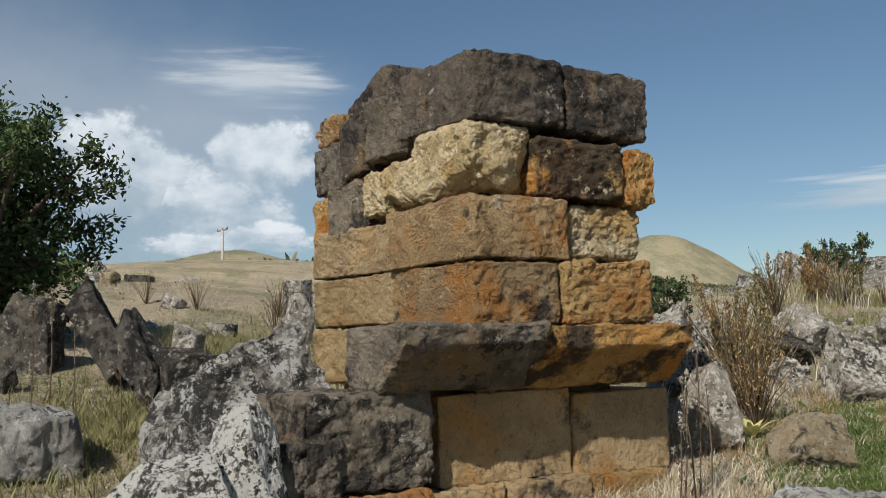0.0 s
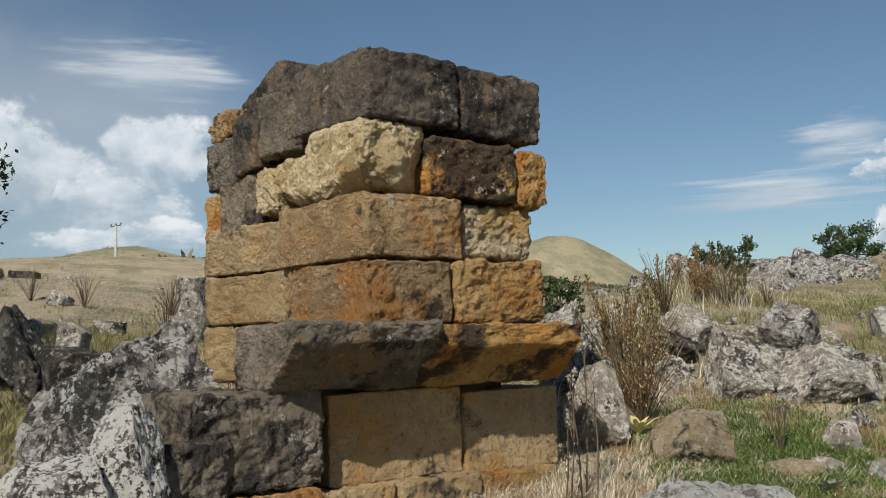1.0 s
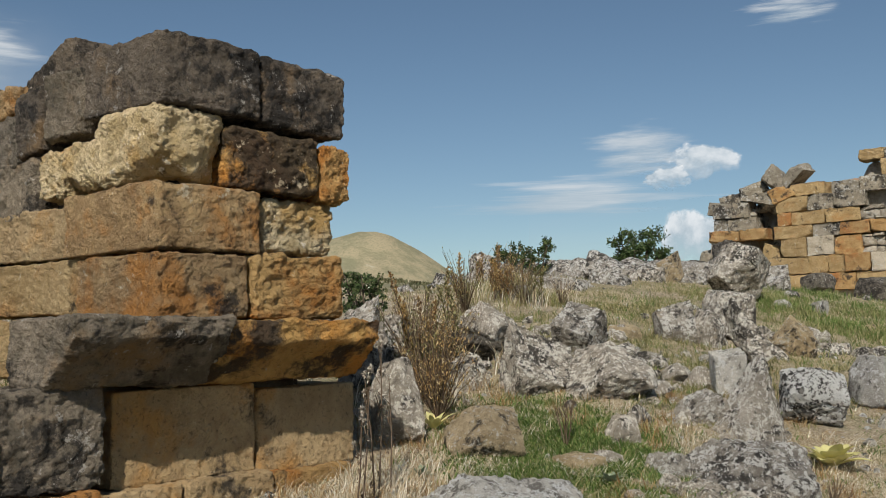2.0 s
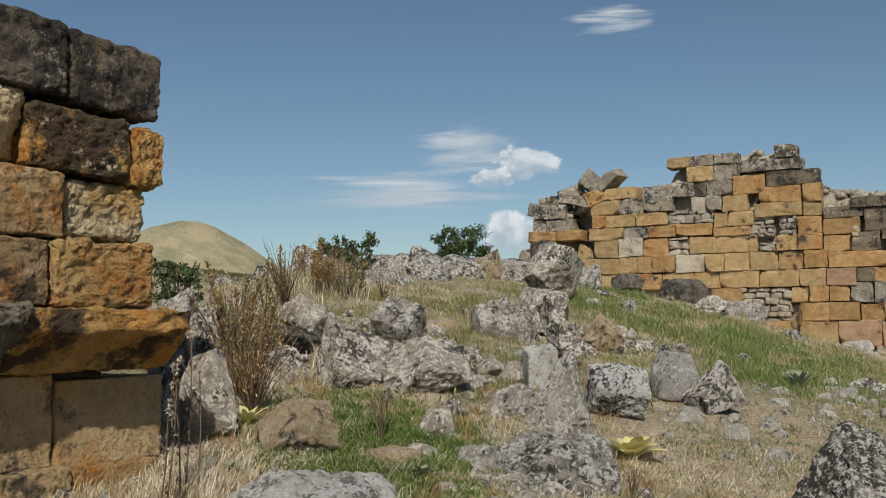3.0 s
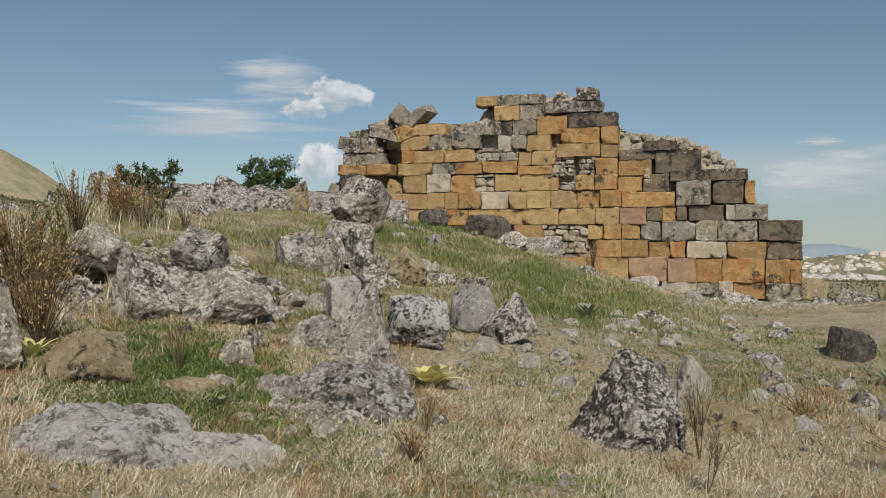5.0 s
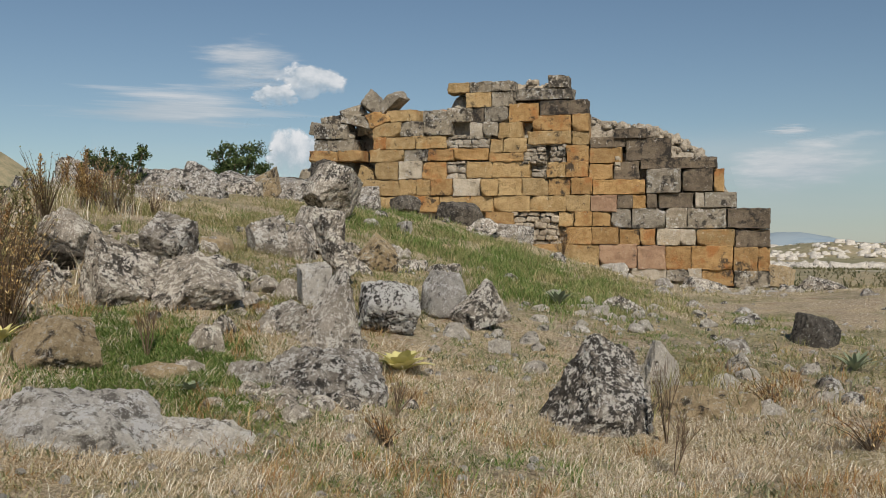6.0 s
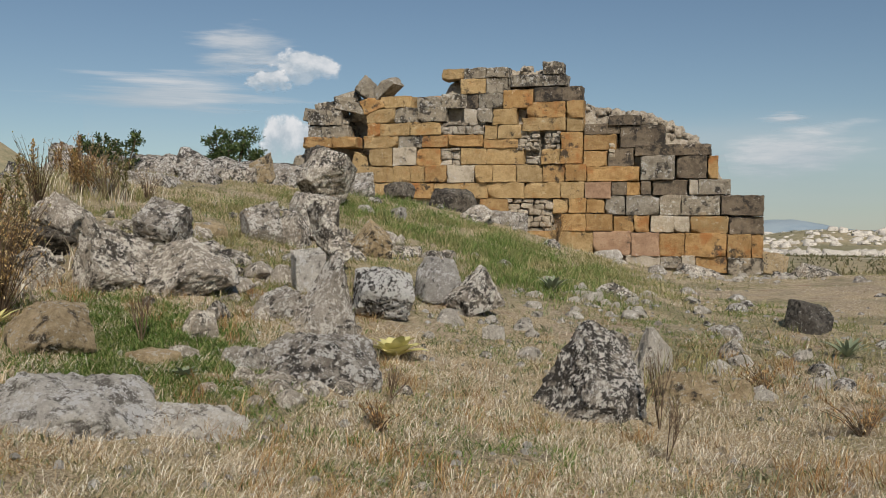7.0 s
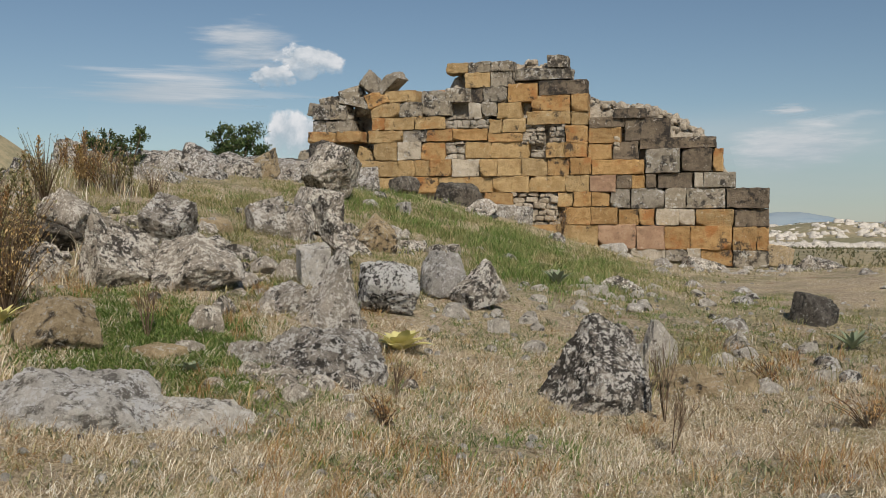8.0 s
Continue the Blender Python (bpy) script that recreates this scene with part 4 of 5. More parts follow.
def sector(rng, count, az0, az1, r0, r1, power=1.0):
    az = np.radians(rng.uniform(az0, az1, count))
    r = r0 + (r1 - r0) * rng.uniform(0, 1, count) ** power
    return np.column_stack([-np.sin(az) * r, np.cos(az) * r])


def patchy(xy, scale, level, z):
    keep = [noise.noise(Vector((x * scale, y * scale, z))) > level for x, y in xy]
    return xy[np.array(keep)]


def around(rng, centres, count, r):
    k = rng.integers(0, len(centres), count)
    return np.array(centres)[k] + rng.normal(0, r, (count, 2))


GR = np.random.default_rng(4)
blades("dry_grass", STRAW, patchy(sector(GR, 26000, -13, 66, 3.9, 8.5, 1.0), 1.5, -0.12, 2), 9, 0.015, 0.085, 0.005, 2.3, "bleached dry straw in low tufts", 1)
blades("dry_grass", STRAW, patchy(sector(GR, 2600, -13, 66, 3.9, 8.0, 1.0), 2.2, 0.1, 17), 16, 0.05, 0.15, 0.004, 1.7, "bleached dry straw in loose heads", 15, 0.045)
blades("dry_grass", RUSSET, patchy(sector(GR, 17000, -13, 64, 3.9, 11, 1.1), 1.3, 0.08, 31), 8, 0.015, 0.08, 0.005, 2.0, "brown withered grass", 11)
blades("dry_grass", STRAW, patchy(sector(GR, 11000, -13, 88, 7, 26), 0.8, 0.0, 5), 8, 0.02, 0.1, 0.008, 1.9, "bleached dry straw in low tufts", 2)
blades("olive_grass", OLIVE, patchy(sector(GR, 15000, -13, 64, 4.0, 12), 1.3, 0.0, 8), 9, 0.015, 0.075, 0.006, 1.6, "faded olive grass in thin tufts", 3)
blades("olive_grass", OLIVE, patchy(sector(GR, 13000, -13, 90, 8, 60, 1.3), 0.35, -0.1, 8), 7, 0.04, 0.14, 0.012, 1.3, "faded olive grass in thin tufts", 4)
blades("green_grass", GREEN, patchy(around(GR, [(-4.19, 6.51), (-3.6, 6.3), (-3.86, 5.7), (-4.3, 6.1), (-4.7, 6.6), (-3.4, 6.1), (-3.3, 5.7)], 9000, 0.3), 4.0, -0.3, 3), 9, 0.02, 0.09, 0.009, 1.4, "fresh low green grass between stones", 5, 0.03)
blades("green_grass", GREEN, patchy(around(GR, [(-5.3, 15.5), (-4.5, 15.0), (-3.9, 15.2), (-3.5, 15.9), (-2.9, 15.6), (-2.4, 11.7), (-5.6, 15.3), (-4.8, 18.0), (-4.1, 18.3), (-2.05, 12.1), (-3.0, 13.6), (-2.6, 14.4), (-3.4, 17.4), (-2.7, 17.4), (-6.3, 18.5)], 6000, 0.62), 1.6, -0.12, 6), 8, 0.04, 0.19, 0.009, 1.2, "long green grass on the bank", 6, 0.08)
blades("olive_grass", OLIVE, patchy(around(GR, [(-5.3, 15.5), (-4.5, 15.0), (-3.5, 15.9), (-2.9, 15.6), (-4.8, 18.0), (-4.1, 18.3), (-2.05, 12.1), (-3.0, 13.6), (-2.2, 16.2), (-1.6, 14.2), (-3.2, 19.5), (-2.2, 19.0)], 3600, 0.8), 1.4, -0.1, 14), 8, 0.04, 0.2, 0.009, 1.3, "faded grass mixed into the bank", 16, 0.08)
blades("green_grass", GREEN, patchy(around(GR, [(-4.15, 8.6), (-0.4, 9.6), (-6.4, 13.0), (-1.3, 16.7), (-2.0, 5.6), (-1.2, 5.9), (-9.5, 13.5), (-2.5, 6.9), (0.2, 14.0), (-1.8, 8.4), (0.8, 12), (-1.6, 5.3), (-0.6, 5.6), (-6.6, 17.2), (-0.9, 10.4)], 5200, 0.5), 2.0, -0.2, 9), 8, 0.02, 0.08, 0.007, 1.6, "sparse green grass", 7, 0.05)
blades("dry_grass", OLIVE, around(GR, [(-7.5, 1.9), (-6.8, 1.6), (-9.0, 3.4), (-7.2, 2.4), (-6.2, 0.6), (-9.8, 3.9)], 2400, 0.45), 9, 0.04, 0.18, 0.008, 1.2, "tall faded grass by the leaning slab", 8, 0.05)
blades("dry_grass", STRAW, around(GR, [(-4.2, 4.5), (-4.15, 4.2), (-4.3, 4.85)], 200, 0.16), 8, 0.06, 0.22, 0.006, 1.0, "dry straw at the foot of the pier", 9, 0.03)
blades("dry_grass", STRAW, around(GR, [(-6.2, 7.3), (-6.7, 7.6), (-8.1, 11.2), (-7.4, 11.0), (-7.0, 8.0), (-9.3, 12.4), (-5.9, 6.9)], 200, 0.35), 8, 0.1, 0.36, 0.008, 0.7, "tall golden dry grass on the ridge", 12, 0.05)
blades("olive_grass", OLIVE, around(GR, [(-6.3, 7.1), (-6.9, 7.6), (-7.8, 11.0), (-10.5, 14.5), (-9.0, 12.0), (-0.2, 7.9)], 420, 0.32), 8, 0.1, 0.34, 0.008, 0.8, "tall faded olive grass", 13, 0.05)


blades("olive_grass", OLIVE, patchy(around(GR, [(-6.2, 11.0), (-6.7, 12.4), (-6.1, 12.2), (-6.7, 14.1), (-5.9, 10.0), (-5.3, 9.7), (-6.6, 9.5), (-4.3, 8.7), (-4.0, 8.6), (-4.1, 8.0), (-6.6, 15.6), (-4.8, 12.7), (-5.1, 14.2), (-7.2, 11.5), (-4.1, 10.7)], 3600, 0.55), 1.8, -0.2, 21), 9, 0.03, 0.15, 0.008, 1.4, "yellowing grass behind the fallen stones", 21, 0.06)
blades("green_grass", GREEN, patchy(around(GR, [(-6.2, 11.0), (-6.7, 12.4), (-6.1, 12.2), (-6.7, 14.1), (-5.9, 10.0), (-5.3, 9.7), (-6.6, 9.5), (-4.3, 8.7), (-4.0, 8.6), (-4.1, 8.0), (-6.6, 15.6), (-4.8, 12.7), (-5.1, 14.2), (-7.2, 11.5), (-4.1, 10.7)], 1800, 0.45), 2.2, 0.05, 23), 8, 0.02, 0.12, 0.008, 1.4, "sparse green grass behind the fallen stones", 22, 0.06)
HERB = blade_material("grey_herb", (0.16, 0.17, 0.085), (0.27, 0.27, 0.15), (0.40, 0.38, 0.25))
blades("low_herbs", HERB, patchy(sector(GR, 1500, -13, 62, 4.2, 12, 1.1), 0.9, -0.05, 41), 26, 0.02, 0.1, 0.012, 1.5, "low grey-green herbs in small cushions", 18, 0.05)
blades("dry_grass", STRAW, patchy(sector(GR, 2000, -13, 62, 4.0, 8.5, 1.0), 1.2, -0.1, 44), 44, 0.04, 0.17, 0.0045, 2.0, "pale dry grass tufts with feathery heads", 19, 0.05)
blades("dry_grass", RUSSET, patchy(sector(GR, 700, -13, 62, 4.0, 9, 1.0), 0.9, 0.0, 47), 36, 0.04, 0.2, 0.005, 1.2, "rust-brown withered tufts", 20, 0.05)
SCRUB = blade_material("hill_scrub", (0.10, 0.105, 0.05), (0.17, 0.16, 0.085), (0.26, 0.22, 0.12))
blades("hill_scrub", SCRUB, patchy(sector(GR, 26000, 22, 92, 40, 330, 0.9), 0.05, -0.15, 12), 4, 0.15, 0.5, 0.16, 1.2, "low grey-green scrub on the far hillside", 14, 0.5)
blades("hill_scrub", SCRUB, patchy(sector(GR, 5000, -14, 6, 30, 250, 1.0), 0.05, -0.1, 12), 4, 0.1, 0.4, 0.1, 1.2, "low grey-green scrub in the valley", 16, 0.4)


def pebbles(count, r0, r1, low, high, seed, material):
    rng = random.Random(seed)
    s = Shape()
    shapes = [stone_shape((1, 0.8, 0.6), 5, 30, (((0.6, -0.4, 0.7), 0.3), ((-0.7, 0.3, 0.6), 0.3), ((0.2, 0.8, 0.4), 0.32), ((-0.3, -0.8, 0.5), 0.32)), 0.05, 2.0, 50 + k) for k in range(12)]
    for _ in range(count):
        az, r = radians(rng.uniform(-12, 84)), rng.uniform(r0, r1)
        x, y = -math.sin(az) * r, math.cos(az) * r
        w = low + (high - low) * rng.random() ** 2.5
        v, f = shapes[rng.randrange(12)]
        s.put(v * w, f, pose(x, y, ground_at(x, y) + w * 0.04, rng.uniform(-20, 20), rng.uniform(-20, 20), rng.uniform(0, 360)))
    return tagged(s.object("loose_stones", material, None, "", True), "small pale stones scattered over the ground", "stones", kind="stuff")


pebbles(2400, 4.0, 14, 0.012, 0.085, 21, BLEACHED)
pebbles(320, 8, 30, 0.06, 0.4, 22, LICHEN)
pebbles(160, 5, 14, 0.03, 0.1, 23, HONEYROCK)


def ridge_stones():
    """Heaped rubble along the ridge between the two ruins."""
    rng = random.Random(31)
    s = Shape()
    for _ in range(240):
        k = rng.random()
        x, y = -12.5 + 5.0 * k + rng.uniform(-0.8, 0.8), 15.8 + 2.2 * k + rng.uniform(-1.2, 1.2)
        w = 0.16 + 0.7 * rng.random() ** 1.8
        v, f = stone_shape((w, w * 0.8, w * 0.6), 8, 30, (((0.5, -0.5, 0.7), w * 0.36), ((-0.6, -0.5, 0.6), w * 0.38)), 0.03, 4, rng.randint(1, 9999))
        s.put(v, f, pose(x, y, ground_at(x, y) + w * 0.15, rng.uniform(-25, 25), rng.uniform(-25, 25), rng.uniform(0, 360)))
    tagged(s.object("ridge_rubble", LICHEN, None, "", True), "grey rubble heaped along the low ridge", "stones", kind="stuff")


ridge_stones()


def stone_litter(centres, count, spread, low, high, seed, material):
    """Broken small stones gathered in drifts."""
    rng = random.Random(seed)
    s = Shape()
    for _ in range(count):
        cx, cy = centres[rng.randrange(len(centres))]
        x, y = cx + rng.gauss(0, spread), cy + rng.gauss(0, spread)
        w = low + (high - low) * rng.random() ** 2
        v, f = stone_shape((w, w * 0.8, w * 0.6), 5, 30, (((0.6, -0.4, 0.7), w * 0.3), ((-0.7, 0.3, 0.6), w * 0.32), ((-0.3, -0.8, 0.5), w * 0.33)), w * 0.05, 2 / w, rng.randint(1, 9999))
        s.put(v, f, pose(x, y, ground_at(x, y) + w * 0.08, rng.uniform(-30, 30), rng.uniform(-30, 30), rng.uniform(0, 360)))
    tagged(s.object("stone_litter", material, None, "", True), "broken pale stones drifted between the blocks", "stones", kind="stuff")


stone_litter([(-2.95, 6.5), (-2.75, 6.1), (-3.3, 7.6), (-2.6, 6.6)], 130, 0.22, 0.03, 0.2, 41, LICHEN)
stone_litter([(-0.5, 8.3), (-1.3, 12.0), (-2.2, 9.3), (-1.0, 11.0), (0.6, 8.8), (-0.2, 20.5), (-1.5, 21.0), (0.9, 22.0)], 170, 0.55, 0.03, 0.26, 42, BLEACHED)
stone_litter([(-4.5, 8.2), (-5.6, 9.5), (-6.6, 8.6), (-5.2, 11.4), (-4.4, 12.6), (-6.0, 7.4)], 240, 0.4, 0.05, 0.34, 43, LICHEN)


def outcrops():
    """Pale rock outcrops across the valley."""
    rng = random.Random(33)
    s = Shape()
    for _ in range(1900):
        az, r = radians(rng.uniform(-13, 2)), rng.uniform(110, 260)
        x, y = -math.sin(az) * r, math.cos(az) * r
        if noise.noise(Vector((x * 0.04, y * 0.04, 4))) < -0.15:
            continue
        w = 0.4 + 1.5 * rng.random() ** 2.5
        v, f = stone_shape((w * 1.5, w, w * 0.6), 4, 22, (((0.5, -0.5, 0.7), w * 0.34), ((-0.6, -0.5, 0.6), w * 0.36)), w * 0.05, 4 / w, rng.randint(1, 9999))
        s.put(v, f, pose(x, y, ground_at(x, y) + w * 0.08, rng.uniform(-20, 20), rng.uniform(-20, 20), rng.uniform(-90, 90)))
    tagged(s.object("rock_outcrops", BLEACHED, None, "", True), "pale limestone outcrops across the valley", "rocks", kind="stuff")


outcrops()


# ---------------------------------------------------------------- bushes
def bush(name, x, y, z, radius, tall, leaves, leaf, seed, label, limbs=9, low=0.2, material=LEAF, squash=1.0):
    """A thorny bush: tapered limbs that fork, and small leaves clumped round the twigs."""
    rng = random.Random(seed)
    thing = empty(name, pose(x, y, z), label, "bush")
    wood, crown = Shape(), Shape()
    ends = []
    for k in range(limbs):
        a = 2 * math.pi * (k + rng.random() * 0.7) / limbs
        out = radius * rng.uniform(0.35, 0.95)
        top = tall * (rng.uniform(0.6, 1.0) if out < radius * 0.65 else rng.uniform(0.35, 0.8))
        tip = Vector((math.cos(a) * out, math.sin(a) * out * squash, top))
        mid = Vector((tip.x * 0.35, tip.y * 0.35, top * 0.5)) + Vector((rng.uniform(-0.08, 0.08), rng.uniform(-0.08, 0.08), 0)) * radius
        thick = 0.03 * tall
        wood.tube([(0, 0, -0.1), mid * 0.5, mid, tip], [thick, thick * 0.75, thick * 0.5, thick * 0.12], 6)
        for _ in range(10):
            t = rng.uniform(low, 1.0)
            start = mid.lerp(tip, t) if t > 0.35 else (mid * 0.5).lerp(mid, t / 0.35)
            way = Vector((rng.gauss(0, 1), rng.gauss(0, 1) * squash, rng.gauss(0.35, 0.7))).normalized()
            end = start + way * radius * rng.uniform(0.18, 0.48)
            end.z = max(end.z, tall * low * 0.4)
            wood.tube([start, (start + end) / 2 + Vector((0, 0, 0.01 * tall)), end], [thick * 0.25, thick * 0.16, thick * 0.05], 4)
            ends.append((start, end))
    for i in range(leaves):
        start, end = ends[rng.randrange(len(ends))]
        p = start.lerp(end, rng.uniform(0.2, 1.08)) + Vector((rng.gauss(0, 1), rng.gauss(0, 1), rng.gauss(0, 1))) * radius * 0.045
        way = Vector((rng.gauss(0, 1), rng.gauss(0, 1), rng.gauss(0.3, 1)))
        crown.leaf(p, way, leaf * rng.uniform(0.6, 1.3), leaf * rng.uniform(0.3, 0.55), Vector((rng.gauss(0, 1), rng.gauss(0, 1), rng.gauss(0, 1))))
    wood.object("trunk", BARK, thing, "dark forked stems", True)
    crown.object("crown", material, thing, "small dark green leaves")
    return thing


bush("thorn_tree", -10.25, 1.1, ground_at(-10.25, 1.1) - 0.05, 1.5, 2.6, 46000, 0.075, 51, "dense dark green thorn tree among fallen blocks", 34, 0.04)
bush("thorn_bush", -11.5, 21.1, ground_at(-11.5, 21.1), 0.95, 2.1, 6500, 0.085, 52, "dark green bush on the stony ridge", 9, 0.25)
bush("thorn_bush", -11.15, 15.45, ground_at(-11.15, 15.45) - 0.1, 0.42, 1.05, 2600, 0.06, 53, "small dark green bush on the ridge", 7, 0.1)
bush("thorn_bush", -10.4, 15.35, ground_at(-10.4, 15.35) - 0.1, 0.38, 1.0, 2000, 0.06, 54, "small dark green bush on the ridge", 6, 0.1)
bush("thorn_bush", -7.75, 7.95, ground_at(-7.75, 7.95) - 0.1, 0.36, 0.95, 2200, 0.05, 55, "low dark green bush behind the pier", 7, 0.05)


# ---------------------------------------------------------------- dry weeds
def spire_weed(x, y, tall, seed, material=RUSSET, stalks=1, spread=0.1, z=None):
    """Dry dock: stiff stalks set with short seed branches."""
    rng = random.Random(seed)
    thing = empty("dry_weed", pose(x, y, ground_at(x, y) if z is None else z), "dry brown dock weed with seed spires", "weed", "dry weeds")
    for _ in range(stalks):
        stem, seeds = Shape(), Shape()
        h = tall * rng.uniform(0.7, 1.0)
        lean = Vector((rng.gauss(0, spread), rng.gauss(0, spread), 0)) * h
        base = Vector((rng.gauss(0, 0.05), rng.gauss(0, 0.05), -0.03))
        line = [base + lean * (t * t) + Vector((0, 0, h * t)) for t in (0, 0.25, 0.5, 0.75, 1.0)]
        stem.tube(line, [0.007, 0.006, 0.005, 0.004, 0.002], 5)
        for k in range(int(26 * h / 0.7)):
            t = 0.25 + 0.75 * k / (26 * h / 0.7)
            p = base + lean * (t * t) + Vector((0, 0, h * t))
            a = k * 2.4 + rng.random()
            reach = 0.16 * h * (1.15 - t) * rng.uniform(0.6, 1.2)
            way = Vector((math.cos(a), math.sin(a), 1.1)).normalized()
            stem.tube([p, p + way * reach], [0.003, 0.0012], 4)
            for j in range(11):
                q = p + way * reach * (j + 0.5) / 11
                seeds.leaf(q, way + Vector((rng.gauss(0, 0.7), rng.gauss(0, 0.7), rng.gauss(0, 0.5))), 0.036 * rng.uniform(0.6, 1.3), 0.018)
        stalk = stem.object("stalk", TWIG, thing)
        seeds.object("seed_spire", material, stalk)
    return thing


def brush_weed(x, y, tall, wide, seed, material, twigs=26, leaves=420, label="dry tangled weed with withered leaves"):
    """A tangle of thin stems with withered leaves."""
    rng = random.Random(seed)
    thing = empty("dry_weed", pose(x, y, ground_at(x, y)), label, "weed", "dry weeds")
    stem, leafage = Shape(), Shape()
    for _ in range(twigs):
        a, h = rng.uniform(0, 6.28), tall * rng.uniform(0.45, 1.0)
        out = wide * rng.uniform(0.1, 1.0)
        tip = Vector((math.cos(a) * out, math.sin(a) * out, h))
        stem.tube([(0, 0, -0.03), tip * 0.5 + Vector((0, 0, h * 0.12)), tip], [0.004, 0.003, 0.0012], 4)
        for _ in range(leaves // twigs):
            t = rng.uniform(0.25, 1.0)
            p = tip * t + Vector((0, 0, h * 0.2 * t * (1 - t)))
            leafage.leaf(p, (rng.gauss(0, 1), rng.gauss(0, 1), rng.gauss(0.4, 0.8)), rng.uniform(0.02, 0.05), rng.uniform(0.008, 0.018))
    tagged(stem.object("tangle", TWIG, thing), kind="stuff")
    tagged(leafage.object("foliage", material, thing), kind="stuff")
    return thing


def thistle(x, y, tall, seed, lean=0.0):
    """A dry thistle: a thin stalk, withered leaves and pale round heads."""
    rng = random.Random(seed)
    thing = empty("dry_thistle", pose(x, y, ground_at(x, y)), "dry thistle stalk with pale round heads", "weed", "dry thistles")
    stem, leafage = Shape(), Shape()
    tips = []
    top = Vector((rng.gauss(0, 0.05), lean + rng.gauss(0, 0.05), tall))
    stem.tube([(0, 0, -0.03), top * 0.5 + Vector((0.01, 0.01, 0)), top], [0.006, 0.005, 0.003], 5)
    tips.append(top)
    for _ in range(rng.randint(2, 4)):
        t = rng.uniform(0.55, 0.9)
        end = top * t + Vector((rng.gauss(0, 0.05), rng.gauss(0, 0.06), tall * rng.uniform(0.06, 0.14)))
        stem.tube([top * t, end], [0.003, 0.002], 4)
        tips.append(end)
    for k in range(34):
        t = rng.uniform(0.1, 0.95)
        leafage.leaf(top * t, (rng.gauss(0, 1), rng.gauss(0, 1), rng.gauss(-0.3, 0.7)), rng.uniform(0.02, 0.06), rng.uniform(0.008, 0.02))
    stalk = stem.object("stalk", TWIG, thing)
    leafage.object("withered_leaves", TWIG, thing)
    for tip in tips:
        head = Shape()
        for _ in range(46):
            head.leaf(tip, (rng.gauss(0, 1), rng.gauss(0, 1), rng.gauss(0.35, 0.9)), rng.uniform(0.018, 0.034), 0.009)
        head.object("flower_head", FLOWERHEAD, stalk, "pale spiky dry head")
    return thing


def bare_twig(x, y, tall, wide, seed):
    """A leafless plant of forked dark twigs."""
    rng = random.Random(seed)
    thing = empty("bare_weed", pose(x, y, ground_at(x, y)), "bare weed of thin dark forked twigs", "weed", "bare weeds")
    s = Shape()

    def fork(p, way, length, thick, level):
        q = p + way * length
        s.tube([p, q], [thick, thick * 0.6], 4)
        if level:
            for _ in range(3):
                turn = Vector((rng.gauss(0, wide), rng.gauss(0, wide), rng.gauss(0.2, 0.3)))
                fork(p + way * length * rng.uniform(0.5, 1.0), (way + turn).normalized(), length * rng.uniform(0.5, 0.75), thick * 0.6, level - 1)

    for _ in range(4):
        fork(Vector((0, 0, -0.03)), Vector((rng.gauss(0, wide), rng.gauss(0, wide), 1)).normalized(), tall * 0.45, 0.005, 3)
    tagged(s.object("tangle", TWIG, thing), kind="stuff")
    return thing


def rosette(name, label, x, y, count, length, width, material, seed, rise=0.5):
    """A ground rosette of broad curved leaves."""
    rng = random.Random(seed)
    thing = empty(name, pose(x, y, ground_at(x, y)), label, "plant")
    for k in range(count):
        a = k * 2.4
        up = rise + (1.3 - rise) * k / count
        d = Vector((math.cos(a), math.sin(a), 0))
        side = Vector((-d.y, d.x, 0))
        l, w = length * rng.uniform(0.75, 1.1) * (1.1 - 0.3 * k / count), width * rng.uniform(0.8, 1.1)
        s = Shape()
        verts, faces = [], []
        for i in range(6):
            t = i / 5
            ww = w * math.sin(math.pi * min(1, 0.12 + t * 0.86)) / 2
            p = d * l * t * math.cos(up * 0.9) + Vector((0, 0, l * (math.sin(up) * t - 0.35 * t * t)))
            for q in (-1, 0, 1):
                verts.append(p + side * ww * q + Vector((0, 0, 0.25 * ww * abs(q))))
        for i in range(5):
            for q in range(2):
                j = i * 3 + q
                faces.append((j, j + 1, j + 4, j + 3))
        s.put(verts, faces)
        s.object("leaf", material, thing, smooth=True)
    return thing


spire_weed(-7.35, 8.15, 0.95, 61, z=1.55)
spire_weed(-6.7, 7.85, 0.85, 62, OLIVE, 3, 0.12)
spire_weed(-6.35, 7.5, 0.8, 63, RUSSET, 3, 0.14)
spire_weed(-6.2, 7.75, 0.9, 64, OLIVE, 3, 0.14)
spire_weed(-8.4, 11.4, 0.9, 65, RUSSET, 2, 0.08)
spire_weed(-8.2, 11.0, 0.6, 66, RUSSET, 3, 0.12)
spire_weed(-7.7, 10.7, 0.65, 67, RUSSET, 3, 0.12)
spire_weed(-7.3, 10.8, 0.55, 68, OLIVE, 3, 0.14)
spire_weed(-9.3, 12.2, 0.7, 69, RUSSET, 3, 0.12)
brush_weed(-5.75, 6.65, 0.62, 0.3, 71, RUSSET, 34, 900)
brush_weed(-5.45, 6.45, 0.45, 0.22, 72, RUSSET, 26, 600)
brush_weed(-6.4, 7.2, 0.6, 0.34, 73, OLIVE, 30, 500)
brush_weed(-6.8, 7.3, 0.55, 0.3, 74, STRAW, 30, 420)
brush_weed(-8.1, 11.6, 0.5, 0.35, 75, RUSSET, 26, 500)
